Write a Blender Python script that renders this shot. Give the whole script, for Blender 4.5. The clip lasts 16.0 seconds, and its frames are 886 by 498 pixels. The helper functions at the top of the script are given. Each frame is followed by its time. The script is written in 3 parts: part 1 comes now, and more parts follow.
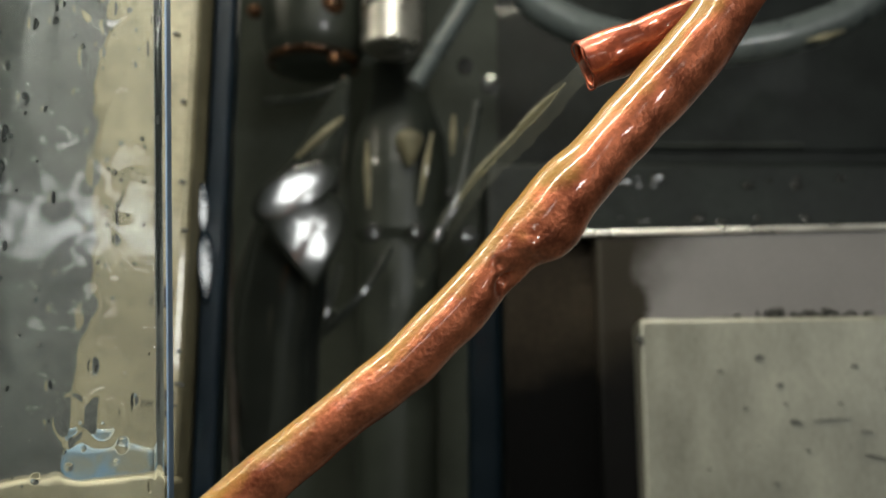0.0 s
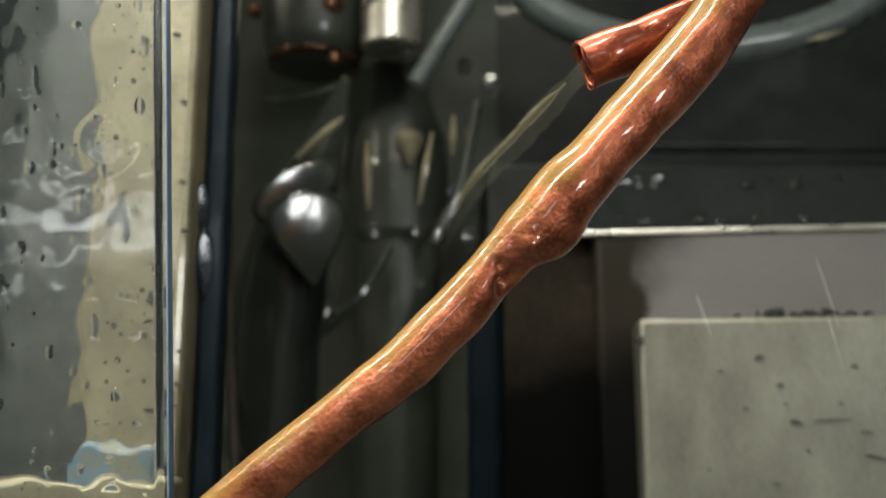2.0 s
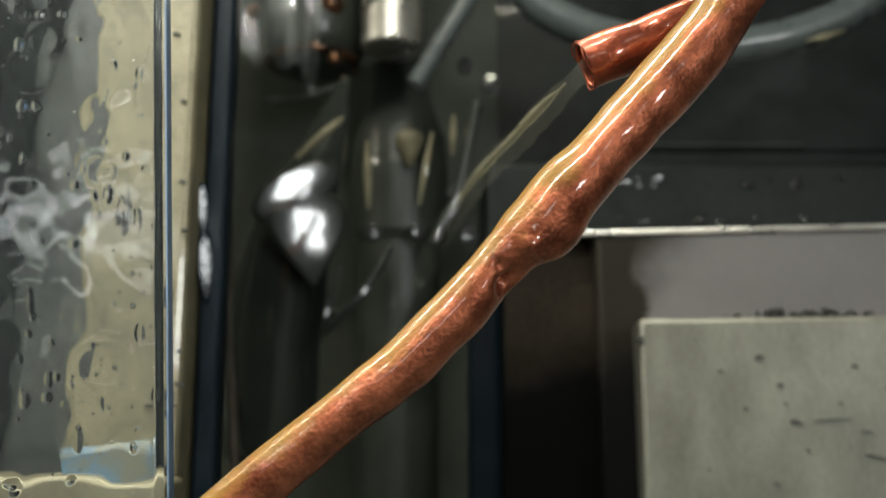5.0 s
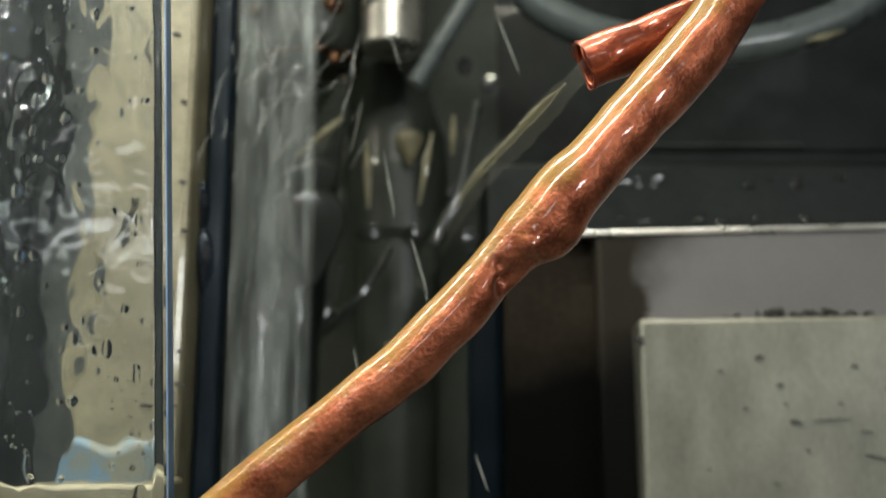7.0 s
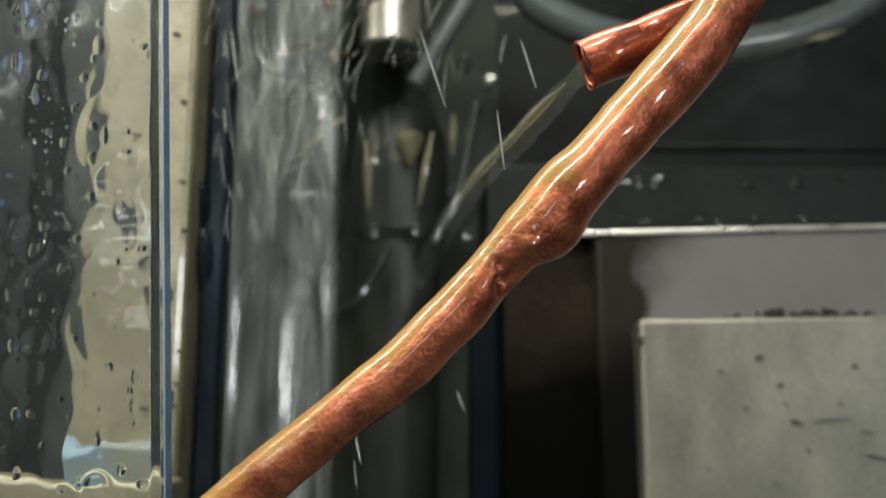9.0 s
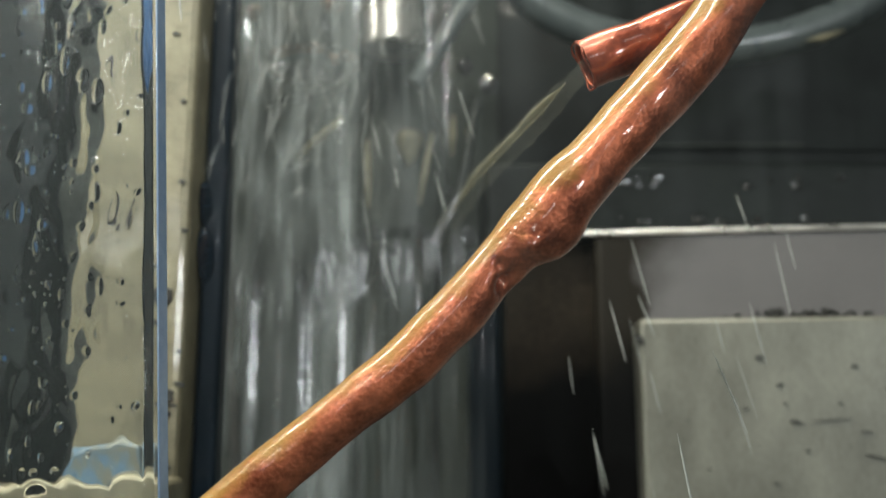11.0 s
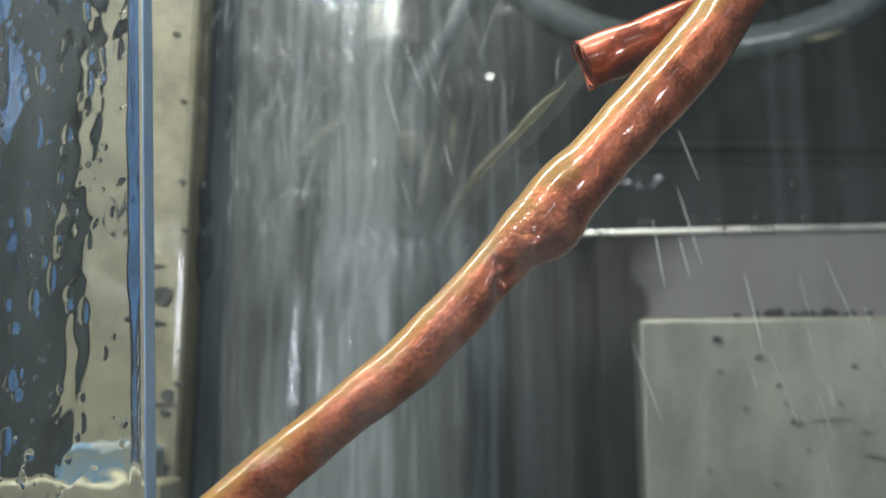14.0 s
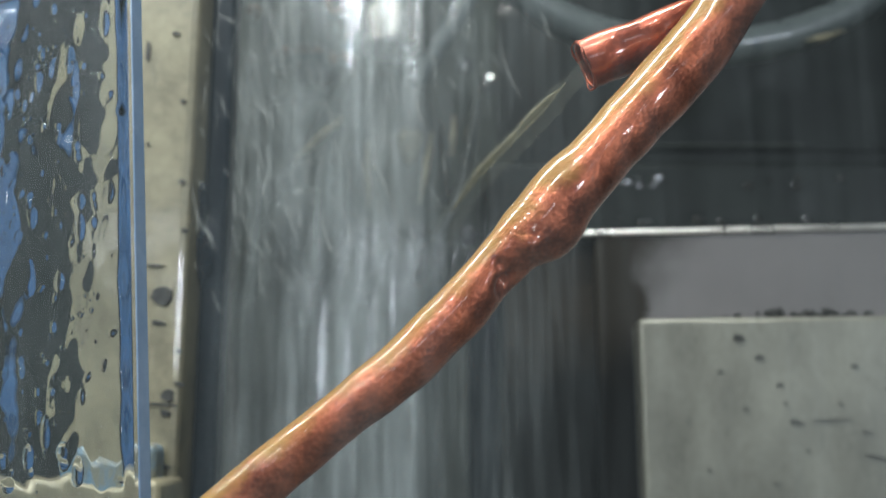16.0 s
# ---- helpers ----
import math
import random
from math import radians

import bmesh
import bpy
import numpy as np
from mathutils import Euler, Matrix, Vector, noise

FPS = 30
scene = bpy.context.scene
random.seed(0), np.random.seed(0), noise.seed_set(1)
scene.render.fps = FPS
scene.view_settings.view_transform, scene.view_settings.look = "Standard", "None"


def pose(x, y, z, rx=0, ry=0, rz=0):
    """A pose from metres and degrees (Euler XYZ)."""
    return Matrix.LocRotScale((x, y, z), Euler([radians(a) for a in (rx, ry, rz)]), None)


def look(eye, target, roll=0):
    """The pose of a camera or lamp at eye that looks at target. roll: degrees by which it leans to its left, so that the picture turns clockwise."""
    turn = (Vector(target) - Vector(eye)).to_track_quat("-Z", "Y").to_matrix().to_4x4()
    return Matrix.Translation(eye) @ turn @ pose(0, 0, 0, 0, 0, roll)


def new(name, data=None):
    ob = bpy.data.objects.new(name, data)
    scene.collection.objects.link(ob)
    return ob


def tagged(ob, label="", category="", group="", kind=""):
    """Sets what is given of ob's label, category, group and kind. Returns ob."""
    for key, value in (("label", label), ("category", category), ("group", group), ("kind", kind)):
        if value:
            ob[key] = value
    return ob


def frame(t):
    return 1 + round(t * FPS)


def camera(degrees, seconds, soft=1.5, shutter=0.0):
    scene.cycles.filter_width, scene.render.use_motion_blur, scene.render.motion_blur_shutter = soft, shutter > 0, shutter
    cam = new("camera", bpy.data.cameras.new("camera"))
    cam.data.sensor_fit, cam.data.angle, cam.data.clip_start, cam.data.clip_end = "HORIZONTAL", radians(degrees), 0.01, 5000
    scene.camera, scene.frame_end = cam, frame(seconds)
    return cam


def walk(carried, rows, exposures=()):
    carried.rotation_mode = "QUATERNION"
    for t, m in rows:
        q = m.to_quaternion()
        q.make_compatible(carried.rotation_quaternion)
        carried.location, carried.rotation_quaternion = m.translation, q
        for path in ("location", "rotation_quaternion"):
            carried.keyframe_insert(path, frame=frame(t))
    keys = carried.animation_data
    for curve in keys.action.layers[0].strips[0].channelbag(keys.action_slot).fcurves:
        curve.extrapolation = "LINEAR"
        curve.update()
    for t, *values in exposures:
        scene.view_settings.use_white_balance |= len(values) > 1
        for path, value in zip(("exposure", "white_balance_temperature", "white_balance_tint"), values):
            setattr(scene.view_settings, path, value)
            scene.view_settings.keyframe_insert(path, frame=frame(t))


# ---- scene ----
EYE = (0.0, 0.0, 1.2)
cam = camera(50, 16.0)
VIEW = pose(*EYE, 101, 0, 0)
cam.data.dof.use_dof, cam.data.dof.focus_distance, cam.data.dof.aperture_fstop = True, 0.2, 16
walk(cam, [(0.0, VIEW), (16.0, VIEW)], [(0.0, 0.31, 6180, 7), (7.0, 0.36, 6000, 6), (9.2, 0.36, 5950, 6), (13.0, 0.37, 5620, 6), (16.0, 0.38, 5380, 8)])

# ---- light ----
world = bpy.data.worlds.new("enclosure_air")
scene.world = world
world.use_nodes = True
world.node_tree.nodes["Background"].inputs[0].default_value = (0.5, 0.55, 0.6, 1)
world.node_tree.nodes["Background"].inputs[1].default_value = 0.18


def area(name, m, sx, sy, watts, color):
    data = bpy.data.lights.new(name, "AREA")
    data.shape, data.size, data.size_y, data.energy, data.color = "RECTANGLE", sx, sy, watts, color
    ob = new(name, data)
    ob.matrix_world = m
    return ob


LAMP = (-0.52, -1.56, 1.65)
area("bar_light", look(LAMP, (-0.52, 0.4, 1.25)), 1.05, 0.075, 1.4, (1.0, 0.98, 0.92))
# fill lamp added at the front right, with no known source there
area("fill_light", look((1.02, -1.50, 1.50), (0.15, 0.4, 1.25)), 0.28, 0.28, 4.6, (1.0, 0.98, 0.92))
area("tube_light", pose(-0.40, 0.25, 1.74, -6, 0, 0), 1.00, 0.012, 5.6, (1.0, 0.90, 0.68))
area("tube_light", pose(-0.45, -0.33, 1.74, 18, 0, 30), 1.20, 0.012, 5.4, (1.0, 0.94, 0.82))

# ---- materials ----


def mat(name, base, rough=0.5, metal=0.0, dark=None, scale=40.0, spread=0.35, bump=0.15, fine=600.0,
        coat=0.0, stretch=(1, 1, 1), rough_spread=0.15):
    m = bpy.data.materials.new(name)
    m.use_nodes = True
    nt = m.node_tree
    n, l = nt.nodes, nt.links
    p = n["Principled BSDF"]
    tc = n.new("ShaderNodeTexCoord")
    mp = n.new("ShaderNodeMapping")
    mp.inputs["Scale"].default_value = stretch
    l.new(tc.outputs["Object"], mp.inputs["Vector"])
    big, small = n.new("ShaderNodeTexNoise"), n.new("ShaderNodeTexNoise")
    big.inputs["Scale"].default_value, big.inputs["Detail"].default_value = scale, 5
    small.inputs["Scale"].default_value, small.inputs["Detail"].default_value = fine, 3
    for t in (big, small):
        l.new(mp.outputs[0], t.inputs["Vector"])
    ramp = n.new("ShaderNodeValToRGB")
    ramp.color_ramp.elements[0].position, ramp.color_ramp.elements[1].position = 0.5 - spread, 0.5 + spread
    dark = dark or tuple(c * 0.55 for c in base)
    ramp.color_ramp.elements[0].color, ramp.color_ramp.elements[1].color = (*dark, 1), (*base, 1)
    mix = n.new("ShaderNodeMath")
    mix.operation = "MULTIPLY_ADD"
    mix.inputs[1].default_value = 0.3
    l.new(small.outputs[0], mix.inputs[0])
    add = n.new("ShaderNodeMath")
    add.operation = "MULTIPLY"
    add.inputs[1].default_value = 0.7
    l.new(big.outputs[0], add.inputs[0])
    l.new(add.outputs[0], mix.inputs[2])
    l.new(mix.outputs[0], ramp.inputs[0])
    l.new(ramp.outputs[0], p.inputs["Base Color"])
    rr = n.new("ShaderNodeMapRange")
    rr.inputs[3].default_value, rr.inputs[4].default_value = max(0.02, rough - rough_spread), rough + rough_spread
    l.new(big.outputs[0], rr.inputs[0])
    l.new(rr.outputs[0], p.inputs["Roughness"])
    p.inputs["Metallic"].default_value = metal
    p.inputs["Coat Weight"].default_value = coat
    p.inputs["Coat Roughness"].default_value = 0.04
    b = n.new("ShaderNodeBump")
    b.inputs["Strength"].default_value, b.inputs["Distance"].default_value = bump, 0.002
    l.new(mix.outputs[0], b.inputs["Height"])
    l.new(b.outputs[0], p.inputs["Normal"])
    return m


def clear(name, color, ior, rough=0.0):
    m = bpy.data.materials.new(name)
    m.use_nodes = True
    p = m.node_tree.nodes["Principled BSDF"]
    p.inputs["Base Color"].default_value = (*color, 1)
    p.inputs["Transmission Weight"].default_value = 1
    p.inputs["IOR"].default_value, p.inputs["Roughness"].default_value = ior, rough
    return m


def spray_mat(name, low, high, scale, cover, seed, gloss, fade=(1.0, 0.80), base=0.12):
    """Falling spray: clear between streaks of small white drops, thinning out to the sides and to the front."""
    m = bpy.data.materials.new(name)
    m.use_nodes = True
    n, l = m.node_tree.nodes, m.node_tree.links
    p = n["Principled BSDF"]
    p.inputs["Base Color"].default_value = (0.55, 0.60, 0.59, 1)
    p.inputs["Roughness"].default_value = 0.25
    tc = n.new("ShaderNodeTexCoord")
    outs = []
    for size, squeeze in ((scale, 0.05), (scale * 0.18, 0.25)):
        mp = n.new("ShaderNodeMapping")
        mp.inputs["Scale"].default_value = (1, 1, squeeze)
        mp.inputs["Location"].default_value = (seed, 0, seed)
        l.new(tc.outputs["Object"], mp.inputs["Vector"])
        t = n.new("ShaderNodeTexNoise")
        t.inputs["Scale"].default_value, t.inputs["Detail"].default_value = size, 5
        l.new(mp.outputs[0], t.inputs["Vector"])
        r = n.new("ShaderNodeMapRange")
        r.interpolation_type = "SMOOTHSTEP"
        r.inputs[1].default_value, r.inputs[2].default_value = low, high
        r.inputs[3].default_value, r.inputs[4].default_value = 0.25, 1.0
        l.new(t.outputs[0], r.inputs[0])
        outs.append((t, r))
    sep = n.new("ShaderNodeSeparateXYZ")
    l.new(tc.outputs["Generated"], sep.inputs[0])

    def ramp(a, b, socket):
        r = n.new("ShaderNodeMapRange")
        r.interpolation_type = "SMOOTHSTEP"
        r.inputs[1].default_value, r.inputs[2].default_value = a, b
        l.new(socket, r.inputs[0])
        return r.outputs[0]

    def times(a, b):
        q = n.new("ShaderNodeMath")
        q.operation = "MULTIPLY"
        for k, v in enumerate((a, b)):
            if isinstance(v, float):
                q.inputs[k].default_value = v
            else:
                l.new(v, q.inputs[k])
        return q.outputs[0]

    side = times(ramp(0.0, 0.14, sep.outputs[0]), ramp(fade[0], fade[1], sep.outputs[0]))
    foot = ramp(0.0, base, sep.outputs[2])
    alpha = times(times(times(outs[0][1].outputs[0], outs[1][1].outputs[0]), times(side, foot)), cover)
    l.new(alpha, p.inputs["Alpha"])
    b = n.new("ShaderNodeBump")
    b.inputs["Strength"].default_value, b.inputs["Distance"].default_value = 0.6, 0.002
    l.new(outs[0][0].outputs[0], b.inputs["Height"])
    l.new(b.outputs[0], p.inputs["Normal"])
    wet = n.new("ShaderNodeBsdfGlossy")
    wet.inputs["Color"].default_value = (gloss, gloss, gloss, 1)
    wet.inputs["Roughness"].default_value = 0.07
    bend = n.new("ShaderNodeBump")
    bend.inputs["Strength"].default_value, bend.inputs["Distance"].default_value = 0.09, 0.002
    l.new(outs[0][0].outputs[0], bend.inputs["Height"])
    l.new(bend.outputs[0], wet.inputs["Normal"])
    void, part_wet, both = n.new("ShaderNodeBsdfTransparent"), n.new("ShaderNodeMixShader"), n.new("ShaderNodeAddShader")
    void.inputs["Color"].default_value = (0, 0, 0, 1)
    l.new(side, part_wet.inputs[0])
    l.new(void.outputs[0], part_wet.inputs[1])
    l.new(wet.outputs[0], part_wet.inputs[2])
    l.new(p.outputs[0], both.inputs[0])
    l.new(part_wet.outputs[0], both.inputs[1])
    l.new(both.outputs[0], n["Material Output"].inputs["Surface"])
    return m


M_SPLASH = mat("splash_water", (0.78, 0.80, 0.75), 0.10, 0.0, (0.6, 0.62, 0.58), 90, 0.3, 0.1, 400, coat=0.6, rough_spread=0.05)
M_SPLASH.node_tree.nodes["Principled BSDF"].inputs["Alpha"].default_value = 0.22
# yellowish colour of the reflection painted along the jet
M_STREAK = mat("jet_reflection", (0.55, 0.52, 0.36), 0.15, 0.0, (0.3, 0.28, 0.2), 90, 0.3, 0.2, 400, coat=0.5)
M_STREAK.node_tree.nodes["Principled BSDF"].inputs["Alpha"].default_value = 0.5
M_JET = mat("jet_water", (0.42, 0.42, 0.34), 0.12, 0.0, (0.25, 0.26, 0.22), 90, 0.3, 0.3, 400, coat=0.5)
M_JET.node_tree.nodes["Principled BSDF"].inputs["Alpha"].default_value = 0.09
M_COPPER = mat("wet_copper", (0.76, 0.235, 0.115), 0.42, 0.62, (0.25, 0.066, 0.03), 150, 0.13, 0.32, 1100, coat=1.0)


def lit_side_film(m, colour):
    """Yellow-brown oil residue and warm light, painted on sides facing up and left, broken up by wear."""
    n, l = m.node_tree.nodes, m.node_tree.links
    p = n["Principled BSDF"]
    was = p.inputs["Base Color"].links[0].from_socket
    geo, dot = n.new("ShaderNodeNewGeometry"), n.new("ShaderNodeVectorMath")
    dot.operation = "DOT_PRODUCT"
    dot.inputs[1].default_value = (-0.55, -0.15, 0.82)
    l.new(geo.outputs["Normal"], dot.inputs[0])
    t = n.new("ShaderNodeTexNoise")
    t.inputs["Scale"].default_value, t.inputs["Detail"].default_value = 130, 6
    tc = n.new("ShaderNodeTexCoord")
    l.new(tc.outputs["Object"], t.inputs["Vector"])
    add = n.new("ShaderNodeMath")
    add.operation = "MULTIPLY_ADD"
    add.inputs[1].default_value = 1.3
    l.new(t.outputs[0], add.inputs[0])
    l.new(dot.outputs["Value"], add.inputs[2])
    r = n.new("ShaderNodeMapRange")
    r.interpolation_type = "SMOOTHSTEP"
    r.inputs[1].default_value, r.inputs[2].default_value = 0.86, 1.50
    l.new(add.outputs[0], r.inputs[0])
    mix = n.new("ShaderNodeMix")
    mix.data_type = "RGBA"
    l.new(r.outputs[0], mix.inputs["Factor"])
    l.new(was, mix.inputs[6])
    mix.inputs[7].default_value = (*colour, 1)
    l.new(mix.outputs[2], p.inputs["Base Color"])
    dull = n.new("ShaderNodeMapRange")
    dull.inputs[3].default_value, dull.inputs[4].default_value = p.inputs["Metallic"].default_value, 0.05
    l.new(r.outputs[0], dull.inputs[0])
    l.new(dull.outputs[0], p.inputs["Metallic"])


def dark_fade(m, way, edge, wide, colour=(0.006, 0.0055, 0.0045)):
    """Fades the face to a darker colour where the place along way is below edge, with a ragged outline."""
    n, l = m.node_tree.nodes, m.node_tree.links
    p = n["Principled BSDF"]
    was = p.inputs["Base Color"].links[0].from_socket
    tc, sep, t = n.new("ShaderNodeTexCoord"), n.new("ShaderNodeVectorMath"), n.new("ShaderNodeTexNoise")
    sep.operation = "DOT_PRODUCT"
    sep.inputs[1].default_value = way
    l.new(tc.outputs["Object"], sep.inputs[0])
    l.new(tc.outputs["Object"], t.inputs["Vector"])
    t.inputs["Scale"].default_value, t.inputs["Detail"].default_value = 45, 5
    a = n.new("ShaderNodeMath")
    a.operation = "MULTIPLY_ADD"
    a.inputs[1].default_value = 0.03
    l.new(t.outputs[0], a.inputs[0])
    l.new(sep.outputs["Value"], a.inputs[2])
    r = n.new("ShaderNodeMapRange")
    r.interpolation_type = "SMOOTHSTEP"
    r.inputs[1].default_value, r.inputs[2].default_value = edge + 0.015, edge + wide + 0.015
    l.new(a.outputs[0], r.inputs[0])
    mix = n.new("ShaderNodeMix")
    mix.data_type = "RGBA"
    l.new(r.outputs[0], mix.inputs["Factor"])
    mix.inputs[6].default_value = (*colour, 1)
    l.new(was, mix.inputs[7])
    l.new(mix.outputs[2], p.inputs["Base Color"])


lit_side_film(M_COPPER, (0.33, 0.175, 0.030))
M_STEEL = mat("ground_steel", (0.38, 0.375, 0.31), 0.42, 0.45, (0.20, 0.195, 0.16), 30, 0.20, 0.15, 500, coat=0.3, stretch=(1.6, 1, 0.7))
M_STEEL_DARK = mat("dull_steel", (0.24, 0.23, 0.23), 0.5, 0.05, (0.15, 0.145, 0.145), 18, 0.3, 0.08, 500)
# darker to the left, along a slant, and towards the foot
dark_fade(M_STEEL_DARK, (1, 0, -0.71), 0.098 - 0.71 * 1.298, 0.040, (0.026, 0.022, 0.016))
dark_fade(M_STEEL_DARK, (1, 0, 0), 0.0950, 0.005, (0.026, 0.022, 0.016))
dark_fade(M_STEEL_DARK, (0, 0, 1), 1.218, 0.036, (0.003, 0.003, 0.003))
M_STEEL_DARK.node_tree.nodes["Principled BSDF"].inputs["Specular IOR Level"].default_value = 0.12
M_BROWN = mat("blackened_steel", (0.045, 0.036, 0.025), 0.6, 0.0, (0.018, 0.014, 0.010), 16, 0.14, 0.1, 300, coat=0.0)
# the plate goes from brown above to black at its foot
dark_fade(M_BROWN, (-0.35, 0, 1), 1.218 - 0.0175, 0.036, (0.002, 0.002, 0.002))
M_SOOT = mat("oily_black_sheet", (0.105, 0.118, 0.100), 0.55, 0.0, (0.045, 0.052, 0.044), 15, 0.3, 0.2, 200)
M_SOOT.node_tree.nodes["Principled BSDF"].inputs["Specular IOR Level"].default_value = 0.15
M_COPPER_RED = mat("bare_copper", (0.56, 0.14, 0.065), 0.35, 0.6, (0.20, 0.045, 0.024), 130, 0.16, 0.35, 700, coat=1.0)
for m in (M_COPPER, M_COPPER_RED):
    m.node_tree.nodes["Principled BSDF"].inputs["Specular IOR Level"].default_value = 0.2
    m.node_tree.nodes["Principled BSDF"].inputs["Coat Roughness"].default_value = 0.015
M_BROWN.node_tree.nodes["Principled BSDF"].inputs["Specular IOR Level"].default_value = 0.04
M_CAST = mat("wet_dark_casting", (0.017, 0.022, 0.020), 0.45, 0.0, (0.006, 0.008, 0.007), 30, 0.14, 0.6, 160, coat=0.06)
M_CAST.node_tree.nodes["Principled BSDF"].inputs["Specular IOR Level"].default_value = 0.25
M_BLACK = mat("wet_black_plastic", (0.045, 0.052, 0.047), 0.28, 0.0, (0.02, 0.024, 0.021), 30, 0.3, 0.2, 200, coat=0.8)
M_NAVY = mat("dark_blue_paint", (0.006, 0.013, 0.021), 0.35, 0.0, (0.003, 0.007, 0.011), 30, 0.3, 0.1, 300, coat=0.15)
M_NAVY.node_tree.nodes["Principled BSDF"].inputs["Specular IOR Level"].default_value = 0.2
M_BLUE = mat("bright_blue_paint", (0.055, 0.15, 0.34), 0.3, 0.0, (0.015, 0.05, 0.13), 60, 0.13, 0.2, 300, coat=0.5)
M_BLUE_WORN = mat("worn_blue_paint", (0.11, 0.22, 0.34), 0.35, 0.0, (0.20, 0.20, 0.15), 90, 0.10, 0.2, 400, coat=0.4)
M_BEIGE = mat("stained_beige_metal", (0.34, 0.31, 0.20), 0.4, 0.2, (0.20, 0.18, 0.115), 70, 0.15, 0.25, 420, coat=0.5)
M_DARKGREY = mat("dark_grey_paint", (0.022, 0.026, 0.025), 0.4, 0.0, (0.006, 0.007, 0.007), 60, 0.15, 0.3, 300, coat=0.0)
M_DARKGREY.node_tree.nodes["Principled BSDF"].inputs["Specular IOR Level"].default_value = 0.2
M_GREY = mat("grey_paint", (0.17, 0.18, 0.165), 0.35, 0.0, (0.06, 0.065, 0.06), 28, 0.18, 0.02, 160, coat=0.4)
M_CABLE = mat("brown_cable", (0.07, 0.055, 0.04), 0.35, 0.0, (0.03, 0.024, 0.018), 60, 0.3, 0.2, 300, coat=0.4)
M_HOSE = mat("grey_hose", (0.15, 0.175, 0.175), 0.3, 0.0, (0.08, 0.095, 0.10), 60, 0.3, 0.1, 400, coat=0.5)
M_BRASS = mat("tarnished_brass", (0.30, 0.15, 0.08), 0.3, 0.8, (0.03, 0.018, 0.012), 60, 0.10, 0.2, 400, coat=0.5)
M_CHROME = mat("bright_steel", (0.80, 0.78, 0.72), 0.30, 0.8, (0.45, 0.43, 0.38), 60, 0.3, 0.05, 400)
M_GLINT = mat("glint_steel", (0.10, 0.105, 0.105), 0.08, 0.5, (0.05, 0.05, 0.05), 120, 0.3, 0.03, 500, coat=1.0, rough_spread=0.03)
M_OLIVE = mat("dark_olive_plastic", (0.055, 0.064, 0.052), 0.38, 0.0, (0.026, 0.03, 0.025), 30, 0.25, 0.2, 200, coat=0.35)
M_GLOSS = mat("glossy_wet_plastic", (0.022, 0.025, 0.023), 0.15, 0.0, (0.02, 0.02, 0.02), 60, 0.3, 0.03, 300, coat=1.0, rough_spread=0.04)
M_SHEEN = mat("wet_smoked_plastic", (0.04, 0.045, 0.04), 0.11, 0.0, (0.03, 0.034, 0.03), 60, 0.3, 0.06, 300, coat=1.0, rough_spread=0.06)
M_WET = mat("wet_navy_paint", (0.008, 0.018, 0.030), 0.15, 0.0, (0.004, 0.009, 0.015), 60, 0.3, 0.05, 300, rough_spread=0.06)
M_CHIP = mat("wet_swarf", (0.10, 0.10, 0.09), 0.4, 0.5, (0.02, 0.02, 0.02), 300, 0.3, 0.3, 900)
M_CHIP_WET = mat("washed_swarf", (0.14, 0.14, 0.12), 0.4, 0.2, (0.05, 0.05, 0.045), 300, 0.25, 0.2, 900)
M_WATER = clear("water", (0.97, 0.99, 0.99), 1.333)
M_PANE = mat("clear_acrylic", (0.11, 0.12, 0.12), 0.06, 0.0, (0.06, 0.07, 0.07), 60, 0.3, 0.02, 400, rough_spread=0.03)
M_PANE.node_tree.nodes["Principled BSDF"].inputs["Alpha"].default_value = 0.10
M_EDGE = mat("sawn_acrylic_edge", (0.34, 0.45, 0.62), 0.2, 0.0, (0.15, 0.25, 0.42), 60, 0.3, 0.2, 400, coat=1.0)
M_DROP = mat("spray_drops", (0.60, 0.62, 0.58), 0.25, 0.0, (0.45, 0.47, 0.45), 200, 0.3, 0.1, 900)
M_SPRAY = spray_mat("spray_curtain", 0.34, 0.72, 380.0, 0.55, 0.0, 0.028, (1.0, 0.955))
M_SPRAY_B = spray_mat("spray_curtain_edge", 0.32, 0.72, 420.0, 0.17, 2.0, 0.02, (1.0, 0.40))
M_SPRAY_THIN = spray_mat("spray_veil", 0.36, 0.80, 420.0, 0.38, 3.0, 0.001, (0.58, 0.08))

# ---- shaping helpers ----


def part(name, bm, material, parent=None, label="", smooth=True):
    me = bpy.data.meshes.new(name)
    bm.normal_update()
    bm.to_mesh(me)
    bm.free()
    if smooth:
        big = 0.05 * max(f.area for f in me.polygons) if len(me.polygons) < 400 else 1e9
        for f in me.polygons:
            f.use_smooth = f.area < big
    me.materials.append(material)
    ob = new(name, me)
    if parent:
        ob.parent = parent
    if label:
        ob["label"] = label
    return ob


def empty(name, at=(0, 0, 0), label="", category="", group=""):
    ob = new(name)
    ob.empty_display_size = 0.01
    ob.matrix_world = Matrix.Translation(at)
    return tagged(ob, label, category, group)


def box(lo, hi, bevel=0.0015, seg=2):
    bm = bmesh.new()
    bmesh.ops.create_cube(bm, size=1)
    for v in bm.verts:
        v.co = Vector([lo[i] + (v.co[i] + 0.5) * (hi[i] - lo[i]) for i in range(3)])
    if bevel:
        bmesh.ops.bevel(bm, geom=bm.edges[:], offset=bevel, segments=seg, affect="EDGES", profile=0.5)
    return bm


